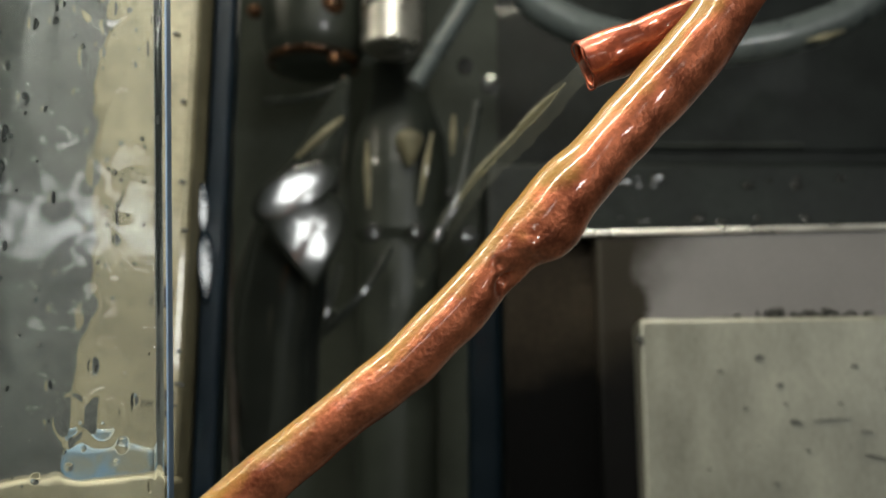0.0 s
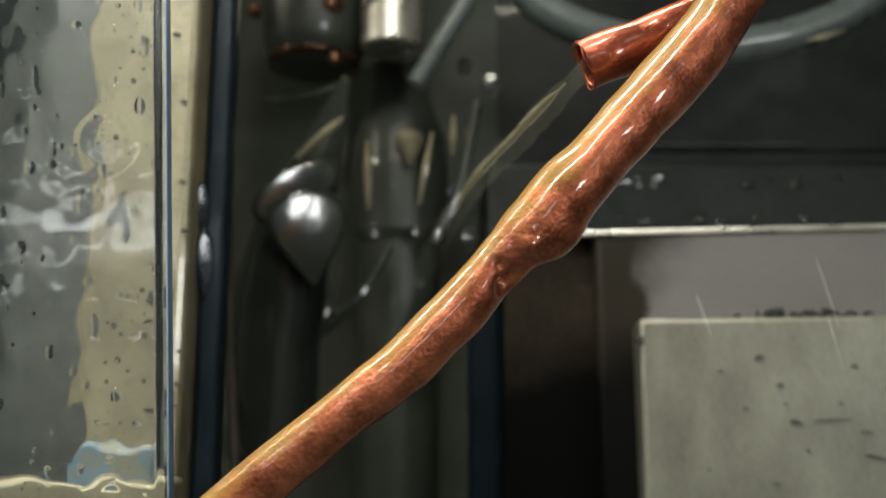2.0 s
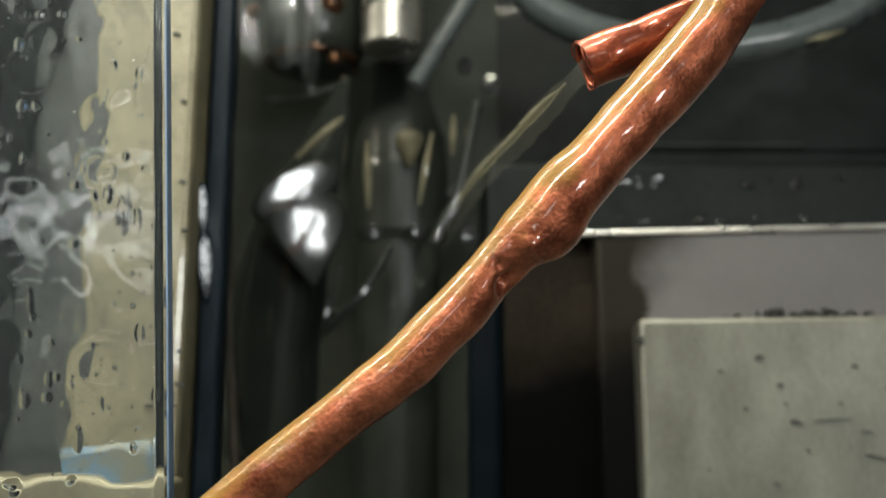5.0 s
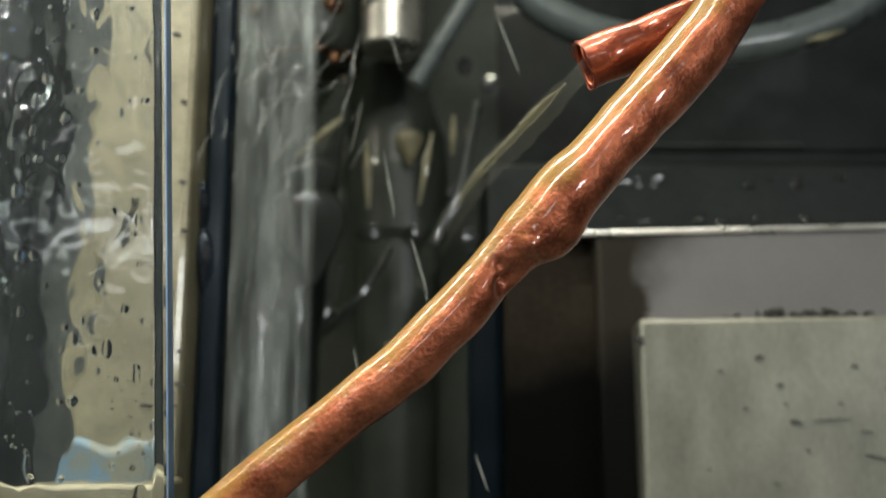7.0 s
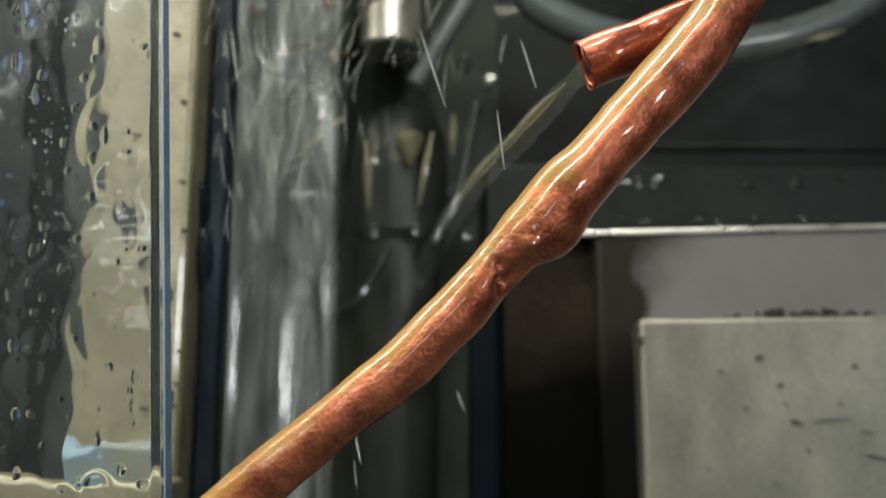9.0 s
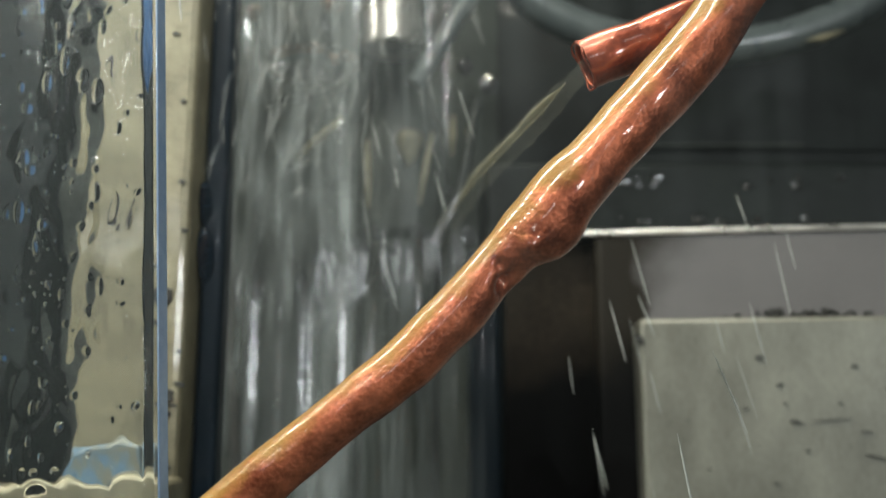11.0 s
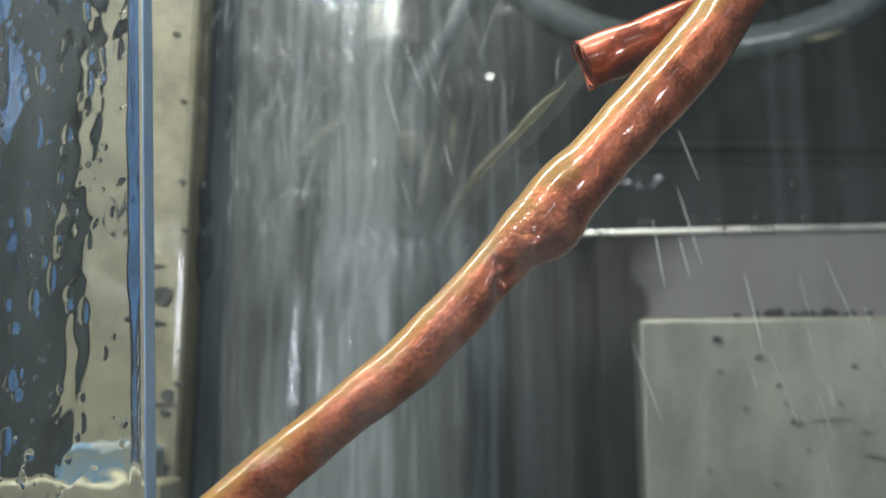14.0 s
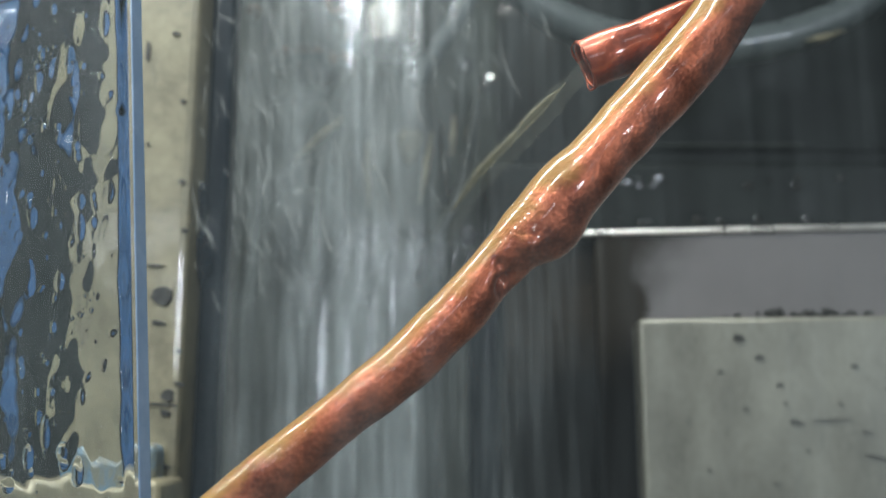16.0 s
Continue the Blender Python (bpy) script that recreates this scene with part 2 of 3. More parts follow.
def crook(points, n):
    """A smooth line through the points, n steps from point to point."""
    pts = [Vector(p) for p in points]
    pts = [2 * pts[0] - pts[1], *pts, 2 * pts[-1] - pts[-2]]
    out = []
    for i in range(1, len(pts) - 2):
        a, b, c, d = pts[i - 1:i + 3]
        for k in range(n):
            t = k / n
            out.append(0.5 * (2 * b + (c - a) * t + (2 * a - 5 * b + 4 * c - d) * t * t + (3 * b - a - 3 * c + d) * t ** 3))
    return out + [pts[-2]]


def tube(points, radii, n=8, sides=24, lumps=0.0, lump_size=60.0, caps=True, flat=None, wall=0.0):
    """A tube along the points; radii at the points; flat: squash across the second axis, at the points."""
    line = crook(points, n)
    bm = bmesh.new()
    up = Vector((0, 1, 0))
    m = len(line)

    def between(values, i):
        s = i / n
        k = min(int(s), len(values) - 2)
        f = s - k
        f = f * f * (3 - 2 * f)
        return values[k] * (1 - f) + values[k + 1] * f

    loops = []
    rings = [(i, 0.0) for i in range(m)]
    if wall:
        rings = [(i, wall) for i in range(min(m, 2 * n), -1, -1)] + rings
    for i, inset in rings:
        d = (line[min(i + 1, m - 1)] - line[max(i - 1, 0)]).normalized()
        side = d.cross(up).normalized()
        deep = side.cross(d).normalized()
        r = between(radii, i) - inset
        q = between(flat, i) if flat else 1.0
        ring = []
        for k in range(sides):
            a = 2 * math.pi * k / sides
            o = side * math.cos(a) * r + deep * math.sin(a) * r * q
            p = line[i] + o
            if lumps:
                p = p + o.normalized() * lumps * noise.noise(p * lump_size)
            ring.append(bm.verts.new(p))
        loops.append(ring)
    for a, b in zip(loops, loops[1:]):
        for k in range(sides):
            bm.faces.new((a[k], a[(k + 1) % sides], b[(k + 1) % sides], b[k]))
    if caps:
        bm.faces.new(loops[0][::-1])
        bm.faces.new(loops[-1])
    bmesh.ops.recalc_face_normals(bm, faces=bm.faces)
    return bm


def lathe(at, profile, sides=40):
    """A turned piece about the vertical through at: pairs of radius and height."""
    bm = bmesh.new()
    rings = []
    for r, h in profile:
        rings.append([bm.verts.new((at[0] + r * math.cos(2 * math.pi * k / sides), at[1] + r * math.sin(2 * math.pi * k / sides), at[2] + h)) for k in range(sides)])
    for a, b in zip(rings, rings[1:]):
        for k in range(sides):
            bm.faces.new((a[k], a[(k + 1) % sides], b[(k + 1) % sides], b[k]))
    bm.faces.new(rings[0][::-1])
    bm.faces.new(rings[-1])
    bmesh.ops.recalc_face_normals(bm, faces=bm.faces)
    return bm


# ---- enclosure ----
LOW, HIGH = 0.85, 1.95
WIDE, BACK, FRONT = 1.35, 0.95, -1.60
for nm, lo, hi in (("floor", (-WIDE, FRONT, LOW - 0.03), (WIDE, BACK, LOW)), ("ceiling", (-WIDE, FRONT, HIGH), (WIDE, BACK, HIGH + 0.03)),
                   ("wall_back", (-WIDE, BACK - 0.03, LOW), (WIDE, BACK, HIGH)), ("wall_left", (-WIDE - 0.03, FRONT, LOW), (-WIDE, BACK, HIGH)),
                   ("wall_right", (WIDE, FRONT, LOW), (WIDE + 0.03, BACK, HIGH))):
    tagged(part(nm, box(lo, hi, 0), M_SOOT if nm in ("floor", "wall_back", "wall_left") else M_GREY, smooth=False), "wet grey painted sheet metal of the machine enclosure", "wall", kind="structure")
# unseen front wall; its opening is made up to go with the fill lamp
front = empty("wall_front", (0, 0, 0), "grey enclosure wall, unseen, with an opening added for the fill lamp", "wall")
front["kind"] = "structure"
for lo, hi in (((-WIDE, FRONT - 0.03, LOW), (0.75, FRONT, HIGH)), ((1.28, FRONT - 0.03, LOW), (WIDE, FRONT, HIGH)),
               ((0.75, FRONT - 0.03, LOW), (1.28, FRONT, 1.25)), ((0.75, FRONT - 0.03, 1.75), (1.28, FRONT, HIGH))):
    part("panel", box(lo, hi, 0), M_GREY, front, smooth=False)


# ---- stepped steel fixture ----
def rounded_block(x0, x1, y0, y1, z0, z1, r, bevel):
    """A block whose upright edge at x0, y0 is rounded to r."""
    plan = [(x1, y0), (x1, y1), (x0, y1)] + [(x0 + r - r * math.cos(a), y0 + r - r * math.sin(a)) for a in [math.pi / 2 * k / 10 for k in range(11)]]
    bm = bmesh.new()
    f = bm.faces.new([bm.verts.new((x, y, z0)) for x, y in plan])
    up = bmesh.ops.extrude_face_region(bm, geom=[f])["geom"]
    for v in up:
        if isinstance(v, bmesh.types.BMVert):
            v.co.z = z1
    bmesh.ops.recalc_face_normals(bm, faces=bm.faces)
    rim = [e for e in bm.edges if all(abs(v.co.z - z1) < 1e-6 for v in e.verts)]
    bmesh.ops.bevel(bm, geom=rim, offset=bevel, segments=2, affect="EDGES", profile=0.5)
    return bm


TURN = Matrix.Translation((0.10, 0.46, 0)) @ pose(0, 0, 0, 0, 0, -6.5) @ Matrix.Translation((-0.10, -0.46, 0))


def fixture():
    a, b = (0.02965, 0.46, 1.2982), (0.07439, 0.46, 1.2977)
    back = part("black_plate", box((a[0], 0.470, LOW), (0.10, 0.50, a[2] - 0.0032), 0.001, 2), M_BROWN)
    tagged(back, "blackened steel plate, wet, with brown stains", "machine plate")
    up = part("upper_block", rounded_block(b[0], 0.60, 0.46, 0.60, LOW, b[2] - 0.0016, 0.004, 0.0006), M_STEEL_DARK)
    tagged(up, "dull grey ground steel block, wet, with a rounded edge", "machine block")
    c = (0.06019, 0.458, 1.2993)
    # bright plate added to draw the line where the top edge catches light
    top = part("top_plate", box((c[0], 0.4588, c[2] - 0.0030), (0.60, 0.60, c[2]), 0.0005, 2), M_CHROME)
    tagged(top, "thin bright ground steel plate, added for the lit line along the top edge", "machine plate")
    c = (0.09169, 0.43, 1.2509)
    low = part("lower_block", box((c[0], 0.425, LOW), (0.60, 0.456, c[2]), 0.0022, 3), M_STEEL)
    tagged(low, "pale grey steel plate, scratched and wet, with stuck chips", "machine block")
    for ob in (back, up, top, low):
        ob.matrix_world = TURN
    # swarf on the ledge and on the face
    rng = random.Random(11)
    for k in range(16):
        x = c[0] + 0.003 + (0.05 + 0.045 * rng.random() if k > 3 else 0.12 * rng.random())
        bm = bmesh.new()
        pts, r = [], rng.uniform(0.0008, 0.0022)
        for q in range(9):
            t = q * 0.9
            pts.append((x + 0.0012 * q * rng.uniform(0.5, 1.1), 0.433 + 0.004 * math.sin(t), c[2] + r + r * math.cos(t)))
        bm.free()
        chip = part("metal_chip", tube(pts, [0.0003] + [0.0007] * 7 + [0.0002], 3, 6), M_CHIP)
        chip.matrix_world = TURN
        tagged(chip, "dark curled metal chip lying on the steel ledge", "metal chip", "chips on the ledge")
    for px, pz, sx, sz in ((0.052, 0.018, 0.0030, 0.0018), (0.060, 0.030, 0.0022, 0.0012), (0.045, 0.040, 0.0016, 0.0008), (0.066, 0.046, 0.0040, 0.0018), (0.035, 0.024, 0.0018, 0.0010), (0.080, 0.045, 0.011, 0.0006),
                           (0.092, 0.022, 0.0028, 0.0012), (0.028, 0.066, 0.0014, 0.0010), (0.100, 0.061, 0.009, 0.0007), (0.070, 0.058, 0.0016, 0.0010), (0.085, 0.038, 0.0014, 0.0008), (0.020, 0.045, 0.0010, 0.0006), (0.012, 0.030, 0.0008, 0.0006), (0.056, 0.072, 0.0016, 0.0006), (0.074, 0.081, 0.0022, 0.0008), (0.040, 0.083, 0.0008, 0.0008), (0.095, 0.050, 0.0036, 0.0005), (0.062, 0.038, 0.0009, 0.0009), (0.105, 0.032, 0.0012, 0.0012), (0.049, 0.056, 0.0007, 0.0005), (0.112, 0.070, 0.008, 0.0007)):
        chip = part("metal_chip", flake((c[0] + px, 0.4247, c[2] - pz), sx * 0.8, sz * 0.75, rng), M_CHIP_WET)
        chip.matrix_world = TURN
        tagged(chip, "small dark metal chip stuck to the wet steel plate", "metal chip", "chips on the plate")


def flake(at, sx, sz, rng):
    """A thin jagged flake of metal that lies against an upright face."""
    bm = bmesh.new()
    n = 9
    front, rear = [], []
    tilt = rng.uniform(-0.25, 0.1)
    for k in range(n):
        a = 2 * math.pi * k / n
        q = rng.uniform(0.65, 1.1)
        x, z = math.cos(a) * sx * q, math.sin(a) * sz * q
        front.append(bm.verts.new((at[0] + x * 0.9, at[1] - 0.0006, at[2] + z * 0.9 + x * tilt)))
        rear.append(bm.verts.new((at[0] + x, at[1] + 0.0004, at[2] + z + x * tilt)))
    bm.faces.new(front)
    bm.faces.new(rear)
    for k in range(n):
        bm.faces.new((front[k], front[(k + 1) % n], rear[(k + 1) % n], rear[k]))
    bmesh.ops.recalc_face_normals(bm, faces=bm.faces)
    return bm


fixture()


# ---- copper pipes ----
def copper_pipe():
    pipe = empty("coolant_pipe", (0.01704, 0.18, 1.2362), "bent wet copper coolant pipe with a swollen joint", "pipe")
    pipe.matrix_world = Matrix()
    pts = [(-0.04956, 0.1842, 1.17761), (-0.04112, 0.1835, 1.18508), (-0.03384, 0.1828, 1.19136), (-0.02816, 0.1821, 1.19603), (-0.02268, 0.1814, 1.2005), (-0.0177, 0.1807, 1.20435), (-0.01188, 0.18, 1.20883), (-0.00608, 0.18, 1.2138), (-0.00118, 0.18, 1.21871), (0.00377, 0.18, 1.22368), (0.00879, 0.18, 1.22968), (0.01264, 0.18, 1.2341), (0.01731, 0.18, 1.23934), (0.02473, 0.18, 1.24691), (0.02968, 0.181, 1.25189), (0.03335, 0.182, 1.25638), (0.0385, 0.183, 1.26226), (0.04424, 0.184, 1.26851), (0.05085, 0.185, 1.276), (0.05656, 0.186, 1.28355), (0.06221, 0.187, 1.29204), (0.06613, 0.188, 1.29813), (0.07317, 0.189, 1.3094), (0.08218, 0.19, 1.32639)]
    rad = [0.00525, 0.00527, 0.00523, 0.00508, 0.00498, 0.00498, 0.0052, 0.00533, 0.00536, 0.00534, 0.00499, 0.00512, 0.00592, 0.00663, 0.00636, 0.0062, 0.00649, 0.00668, 0.00665, 0.00649, 0.00622, 0.00617, 0.00626, 0.00639]
    bm = tube(pts, rad, 20, 72, 0.00034, 130)
    # the swollen joint: a bulge with a round knob, and the dent and fold below it
    swells = ((Vector((0.02149, 0.176, 1.2365)), 0.0050, 0.0012), (Vector((0.02184, 0.1795, 1.23412)), 0.0038, 0.0015), (Vector((0.02533, 0.1805, 1.23766)), 0.0040, 0.0017), (Vector((0.01645, 0.174, 1.23414)), 0.0020, 0.0021), (Vector((0.01306, 0.1765, 1.22728)), 0.0023, -0.0040), (Vector((0.01075, 0.1745, 1.23102)), 0.0013, -0.0010))
    bm.normal_update()
    shifts = [(v, v.normal * sum(a * math.exp(-((v.co - c).length / r) ** 2) for c, r, a in swells)) for v in bm.verts]
    for v, d in shifts:
        v.co += d
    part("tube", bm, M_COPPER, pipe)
    pts = [(0.03258, 0.207, 1.2833), (0.03799, 0.207, 1.2855), (0.04619, 0.208, 1.2894), (0.05454, 0.209, 1.294), (0.06378, 0.21, 1.3003), (0.07375, 0.21, 1.3097), (0.09747, 0.21, 1.3537)]
    rad = [0.0060, 0.0061, 0.0056, 0.0050, 0.0046, 0.0045, 0.0045]
    nozzle = empty("coolant_nozzle", (0, 0, 0), "short red copper nozzle with a flattened open tip", "nozzle")
    part("barrel", tube(pts, rad, 10, 32, 0.0005, 130, flat=[0.7, 0.8, 0.9, 1, 1, 1, 1], wall=0.0009), M_COPPER_RED, nozzle)
    tip = Vector(pts[0])
    d = (tip - Vector(pts[1])).normalized()
    side = d.cross(Vector((0, 1, 0))).normalized()
    deep = side.cross(d).normalized()
    ring = [tip + side * math.cos(a) * 0.0060 + deep * math.sin(a) * 0.0042 + d * 0.0006 * math.sin(3 * a) for a in [2 * math.pi * k / 16 for k in range(17)]]
    part("lip", tube(ring, [0.00022 + 0.00008 * math.sin(k * 2.3) for k in range(17)], 2, 8), M_COPPER_RED, nozzle, "ragged cut edge of the nozzle")


copper_pipe()


def glossy_patch(name, mid, across, along, r, point, parent, label, material):
    """A shallow, smooth dome, added for a highlight: turned to throw the fill lamp's light to the front."""
    c = Vector(mid)
    nrm = ((Vector((1.02, -1.50, 1.50)) - c).normalized() + (Vector(EYE) - c).normalized()).normalized()
    ax = Vector((across[0], 0, across[1]))
    ax = (ax - nrm * ax.dot(nrm)).normalized()
    bx = nrm.cross(ax)
    bm = bmesh.new()
    rings = []
    for s in (0.2, 0.4, 0.6, 0.8, 1.0, 1.2, 1.45):
        ring = []
        for k in range(24):
            t = 2 * math.pi * k / 24
            u, w = math.cos(t) * along * s, math.sin(t) * r * s * (1 - point * math.cos(t))
            dome = -u * u * 0.019 / along - w * w * 0.019 / r
            ring.append(bm.verts.new(c + ax * u + bx * w + nrm * (dome + 0.00006 * noise.noise((u * 160, w * 160, 1)))))
        rings.append(ring)
    for r0, r1 in zip(rings, rings[1:]):
        for k in range(24):
            bm.faces.new((r0[k], r0[(k + 1) % 24], r1[(k + 1) % 24], r1[k]))
    bm.faces.new(rings[0])
    low = [bm.verts.new(v.co - nrm * 0.002) for v in rings[-1]]
    for k in range(24):
        bm.faces.new((rings[-1][k], rings[-1][(k + 1) % 24], low[(k + 1) % 24], low[k]))
    bm.faces.new(low)
    bmesh.ops.recalc_face_normals(bm, faces=bm.faces)
    return part(name, bm, material, parent, label)


# ---- wet pane and what stands behind it ----
def guard():
    pane = empty("splash_guard", (-0.06438, 0.22, 1.2428), "clear acrylic splash guard, wet, with a bluish sawn edge", "guard")
    part("pane", box((-0.16, -0.0019, -0.12), (-0.0005, 0.0019, 0.12), 0.0003, 1), M_PANE, pane)
    part("edge_strip", box((-0.0005, -0.0020, -0.12), (0.0, 0.0020, 0.12), 0.0002, 2), M_EDGE, pane, "pale blue polished edge")
    for o in pane.children:
        o.visible_shadow = False
    return pane


GUARD = guard()


def film():
    """Running water on the pane: a rippled sheet with beads, drawn-out drops and the rings of splashes."""
    nx, nz, wide, tall, foot = 170, 1240, 0.060, 0.44, -0.08
    xs, zs = np.linspace(-wide, 0.0, nx + 1), foot + np.linspace(0.0, tall, nz + 1)
    h = np.empty((nz + 1, nx + 1))
    for j, z in enumerate(zs):
        late = j / nz
        for i, x in enumerate(xs):
            calm = max(0.0, min(1.0, 0.5 + 1.6 * noise.noise((x * 50, z * 40, 31.0)) + 0.5 * late))
            q = 0.0024 + (0.0006 + 0.0006 * late) * noise.noise((x * 45, z * 20, 0.3)) + (0.00030 + 0.0003 * late) * noise.noise((x * 130, z * 80, 4.0))
            q += calm * (0.00012 + 0.00016 * late) * noise.noise((x * 240, z * 190, 7.0))
            h[j, i] = q + 0.003 * late * max(0.0, noise.noise((x * 90, z * 42, 12.0)) - 0.12) + 0.003 * max(0.0, noise.noise((x * 420, z * 300, 2.0)) - 0.54 + 0.1 * late)
    rng = random.Random(77)
    gx, gz = np.meshgrid(xs, zs)
    for k in range(34):
        cx, cz, r = rng.uniform(-0.052, -0.006), foot + rng.random() * tall, rng.uniform(0.0018, 0.0062)
        d = np.hypot(gx - cx, (gz - cz) * rng.uniform(0.7, 1.0))
        h += rng.uniform(0.00008, 0.00028) * np.exp(-((d - r) / (0.26 * r)) ** 2) - 0.00022 * np.exp(-(d / (0.7 * r)) ** 2)
    for k in range(150):
        cx, cz = rng.uniform(-0.056, -0.002), foot + rng.random() ** 0.8 * tall
        rx = 0.0004 + 0.0011 * rng.random() ** 2
        rz = rx * rng.uniform(1.0, 3.6)
        h += rng.uniform(0.15, 0.8) * rx * np.sqrt(np.maximum(0.0, 1 - ((gx - cx) / rx) ** 2 - ((gz - cz) / rz) ** 2))
    edge = np.minimum(1.0, np.minimum(np.arange(nx + 1), np.arange(nx, -1, -1)) / 4 + 0.05)
    h = np.maximum(0.0003, h * edge)
    verts = np.stack((gx, -h, gz), axis=-1).reshape(-1, 3).tolist()
    w = nx + 1
    faces = [(j * w + i, j * w + i + 1, (j + 1) * w + i + 1, (j + 1) * w + i) for j in range(nz) for i in range(nx)]
    base = len(verts)
    verts += [(-wide, 0, foot), (-wide, 0, foot + tall), (0, 0, foot + tall), (0, 0, foot)]
    faces.append((base, base + 1, base + 2, base + 3))
    me = bpy.data.meshes.new("water_film")
    me.from_pydata(verts, [], faces)
    for f in me.polygons:
        f.use_smooth = True
    me.materials.append(M_WATER)
    ob = new("water_film", me)
    ob.visible_shadow = False
    rng = random.Random(31)
    bm = bmesh.new()
    made = 0
    while made < 700:
        x, z = -rng.uniform(0.003, 0.058), -0.075 + rng.random() ** 0.7 * 0.43
        if noise.noise((x * 60, z * 28, 20.0)) < 0.12:
            continue
        made += 1
        r = 0.00016 + 0.00055 * rng.random() ** 3
        got = bmesh.ops.create_icosphere(bm, subdivisions=1, radius=r)
        for v in got["verts"]:
            v.co = Vector((x + v.co.x, -0.0030 + v.co.y * 0.6, z + v.co.z * 1.15))
    bubbles = part("bubbles", bm, M_WATER, ob, "small air bubbles and beads in the water")
    bubbles.visible_shadow = False
    bubbles["kind"] = "stuff"
    return tagged(ob, "rippling sheet of clear water running down the guard", "water", kind="stuff")


FILM = film()


FACES = []


def column():
    a, b = (-0.12381, 0.32, 1.354), (-0.08785, 0.32, 1.354)
    ob = part("column", box((a[0], 0.32, LOW), (b[0], 0.345, HIGH), 0.0026, 2), M_BEIGE)
    tagged(ob, "stained beige metal column with dark chips stuck to it", "machine column")
    c = (-0.34109, 0.36, 1.3732)
    ob = part("side_panel", box((c[0], 0.36, LOW), (a[0] - 0.003, 0.40, HIGH), 0.001, 1), M_GREY)
    tagged(ob, "wet grey panel behind the splash guard", "machine panel")
    d = (-0.15146, 0.31, 1.1864)
    ob = part("ledge", box((d[0] - 0.1, 0.29, LOW), ((-0.08405, 0.3, 1.1868)[0], 0.318, d[2]), 0.002, 2), M_BEIGE)
    tagged(ob, "beige metal ledge at the foot of the column", "machine ledge")
    f = (-0.1195, 0.312, 1.1970)
    foot = part("blue_block", box((f[0], 0.306, LOW), ((-0.09057, 0.312, 1.1943)[0], 0.3185, f[2]), 0.003, 3), M_BLUE_WORN)
    tagged(foot, "chipped blue painted block at the bottom of the column", "machine block")
    rng = random.Random(4)
    for p, sx, sz in (((-0.09494, 0.3195, 1.2463), 0.0046, 0.0042), ((-0.09763, 0.3195, 1.2564), 0.0036, 0.0005), ((-0.09611, 0.3195, 1.2367), 0.0030, 0.0009), ((-0.09172, 0.3195, 1.2125), 0.0026, 0.0022), ((-0.09381, 0.3195, 1.2095), 0.0070, 0.0006), ((-0.09215, 0.3195, 1.2066), 0.0022, 0.0013), ((-0.09156, 0.3195, 1.1894), 0.0026, 0.0009),
                      ((-0.10327, 0.3195, 1.2996), 0.0010, 0.0005), ((-0.09162, 0.3195, 1.3152), 0.0012, 0.0008), ((-0.09069, 0.3195, 1.2859), 0.0018, 0.0008), ((-0.089, 0.3195, 1.2686), 0.0020, 0.0008), ((-0.08779, 0.3195, 1.2162), 0.0022, 0.0009), ((-0.08836, 0.3195, 1.2271), 0.0010, 0.0008), ((-0.11093, 0.3195, 1.2742), 0.0016, 0.0085), ((-0.10533, 0.3195, 1.3342), 0.0009, 0.0040), ((-0.09558, 0.3195, 1.3407), 0.0015, 0.0006)):
        chip = part("metal_chip", flake(p, sx, sz, rng), M_CHIP)
        tagged(chip, "small dark metal chip stuck to the beige column", "metal chip", "chips on the column")
    rail = empty("guide_rail", (0, 0, 0), "dark blue vertical guide rail cover with domes added for highlights", "machine rail")
    part("cover", box((b[0] + 0.001, 0.335, LOW), (-0.0785, 0.347, HIGH), 0.0020, 4), M_NAVY, rail)
    # domes added to make the rail's two white highlights
    for mid, along, r in (((-0.08637, 0.3335, 1.27914), 0.0070, 0.0015), ((-0.08457, 0.3335, 1.25847), 0.0095, 0.0019)):
        FACES.append((glossy_patch("highlight_patch", mid, (0.08, -1.0), along, r, 0.2, rail, "small glossy dome added for a highlight on the wet rail", M_WET), Vector(mid)))


column()


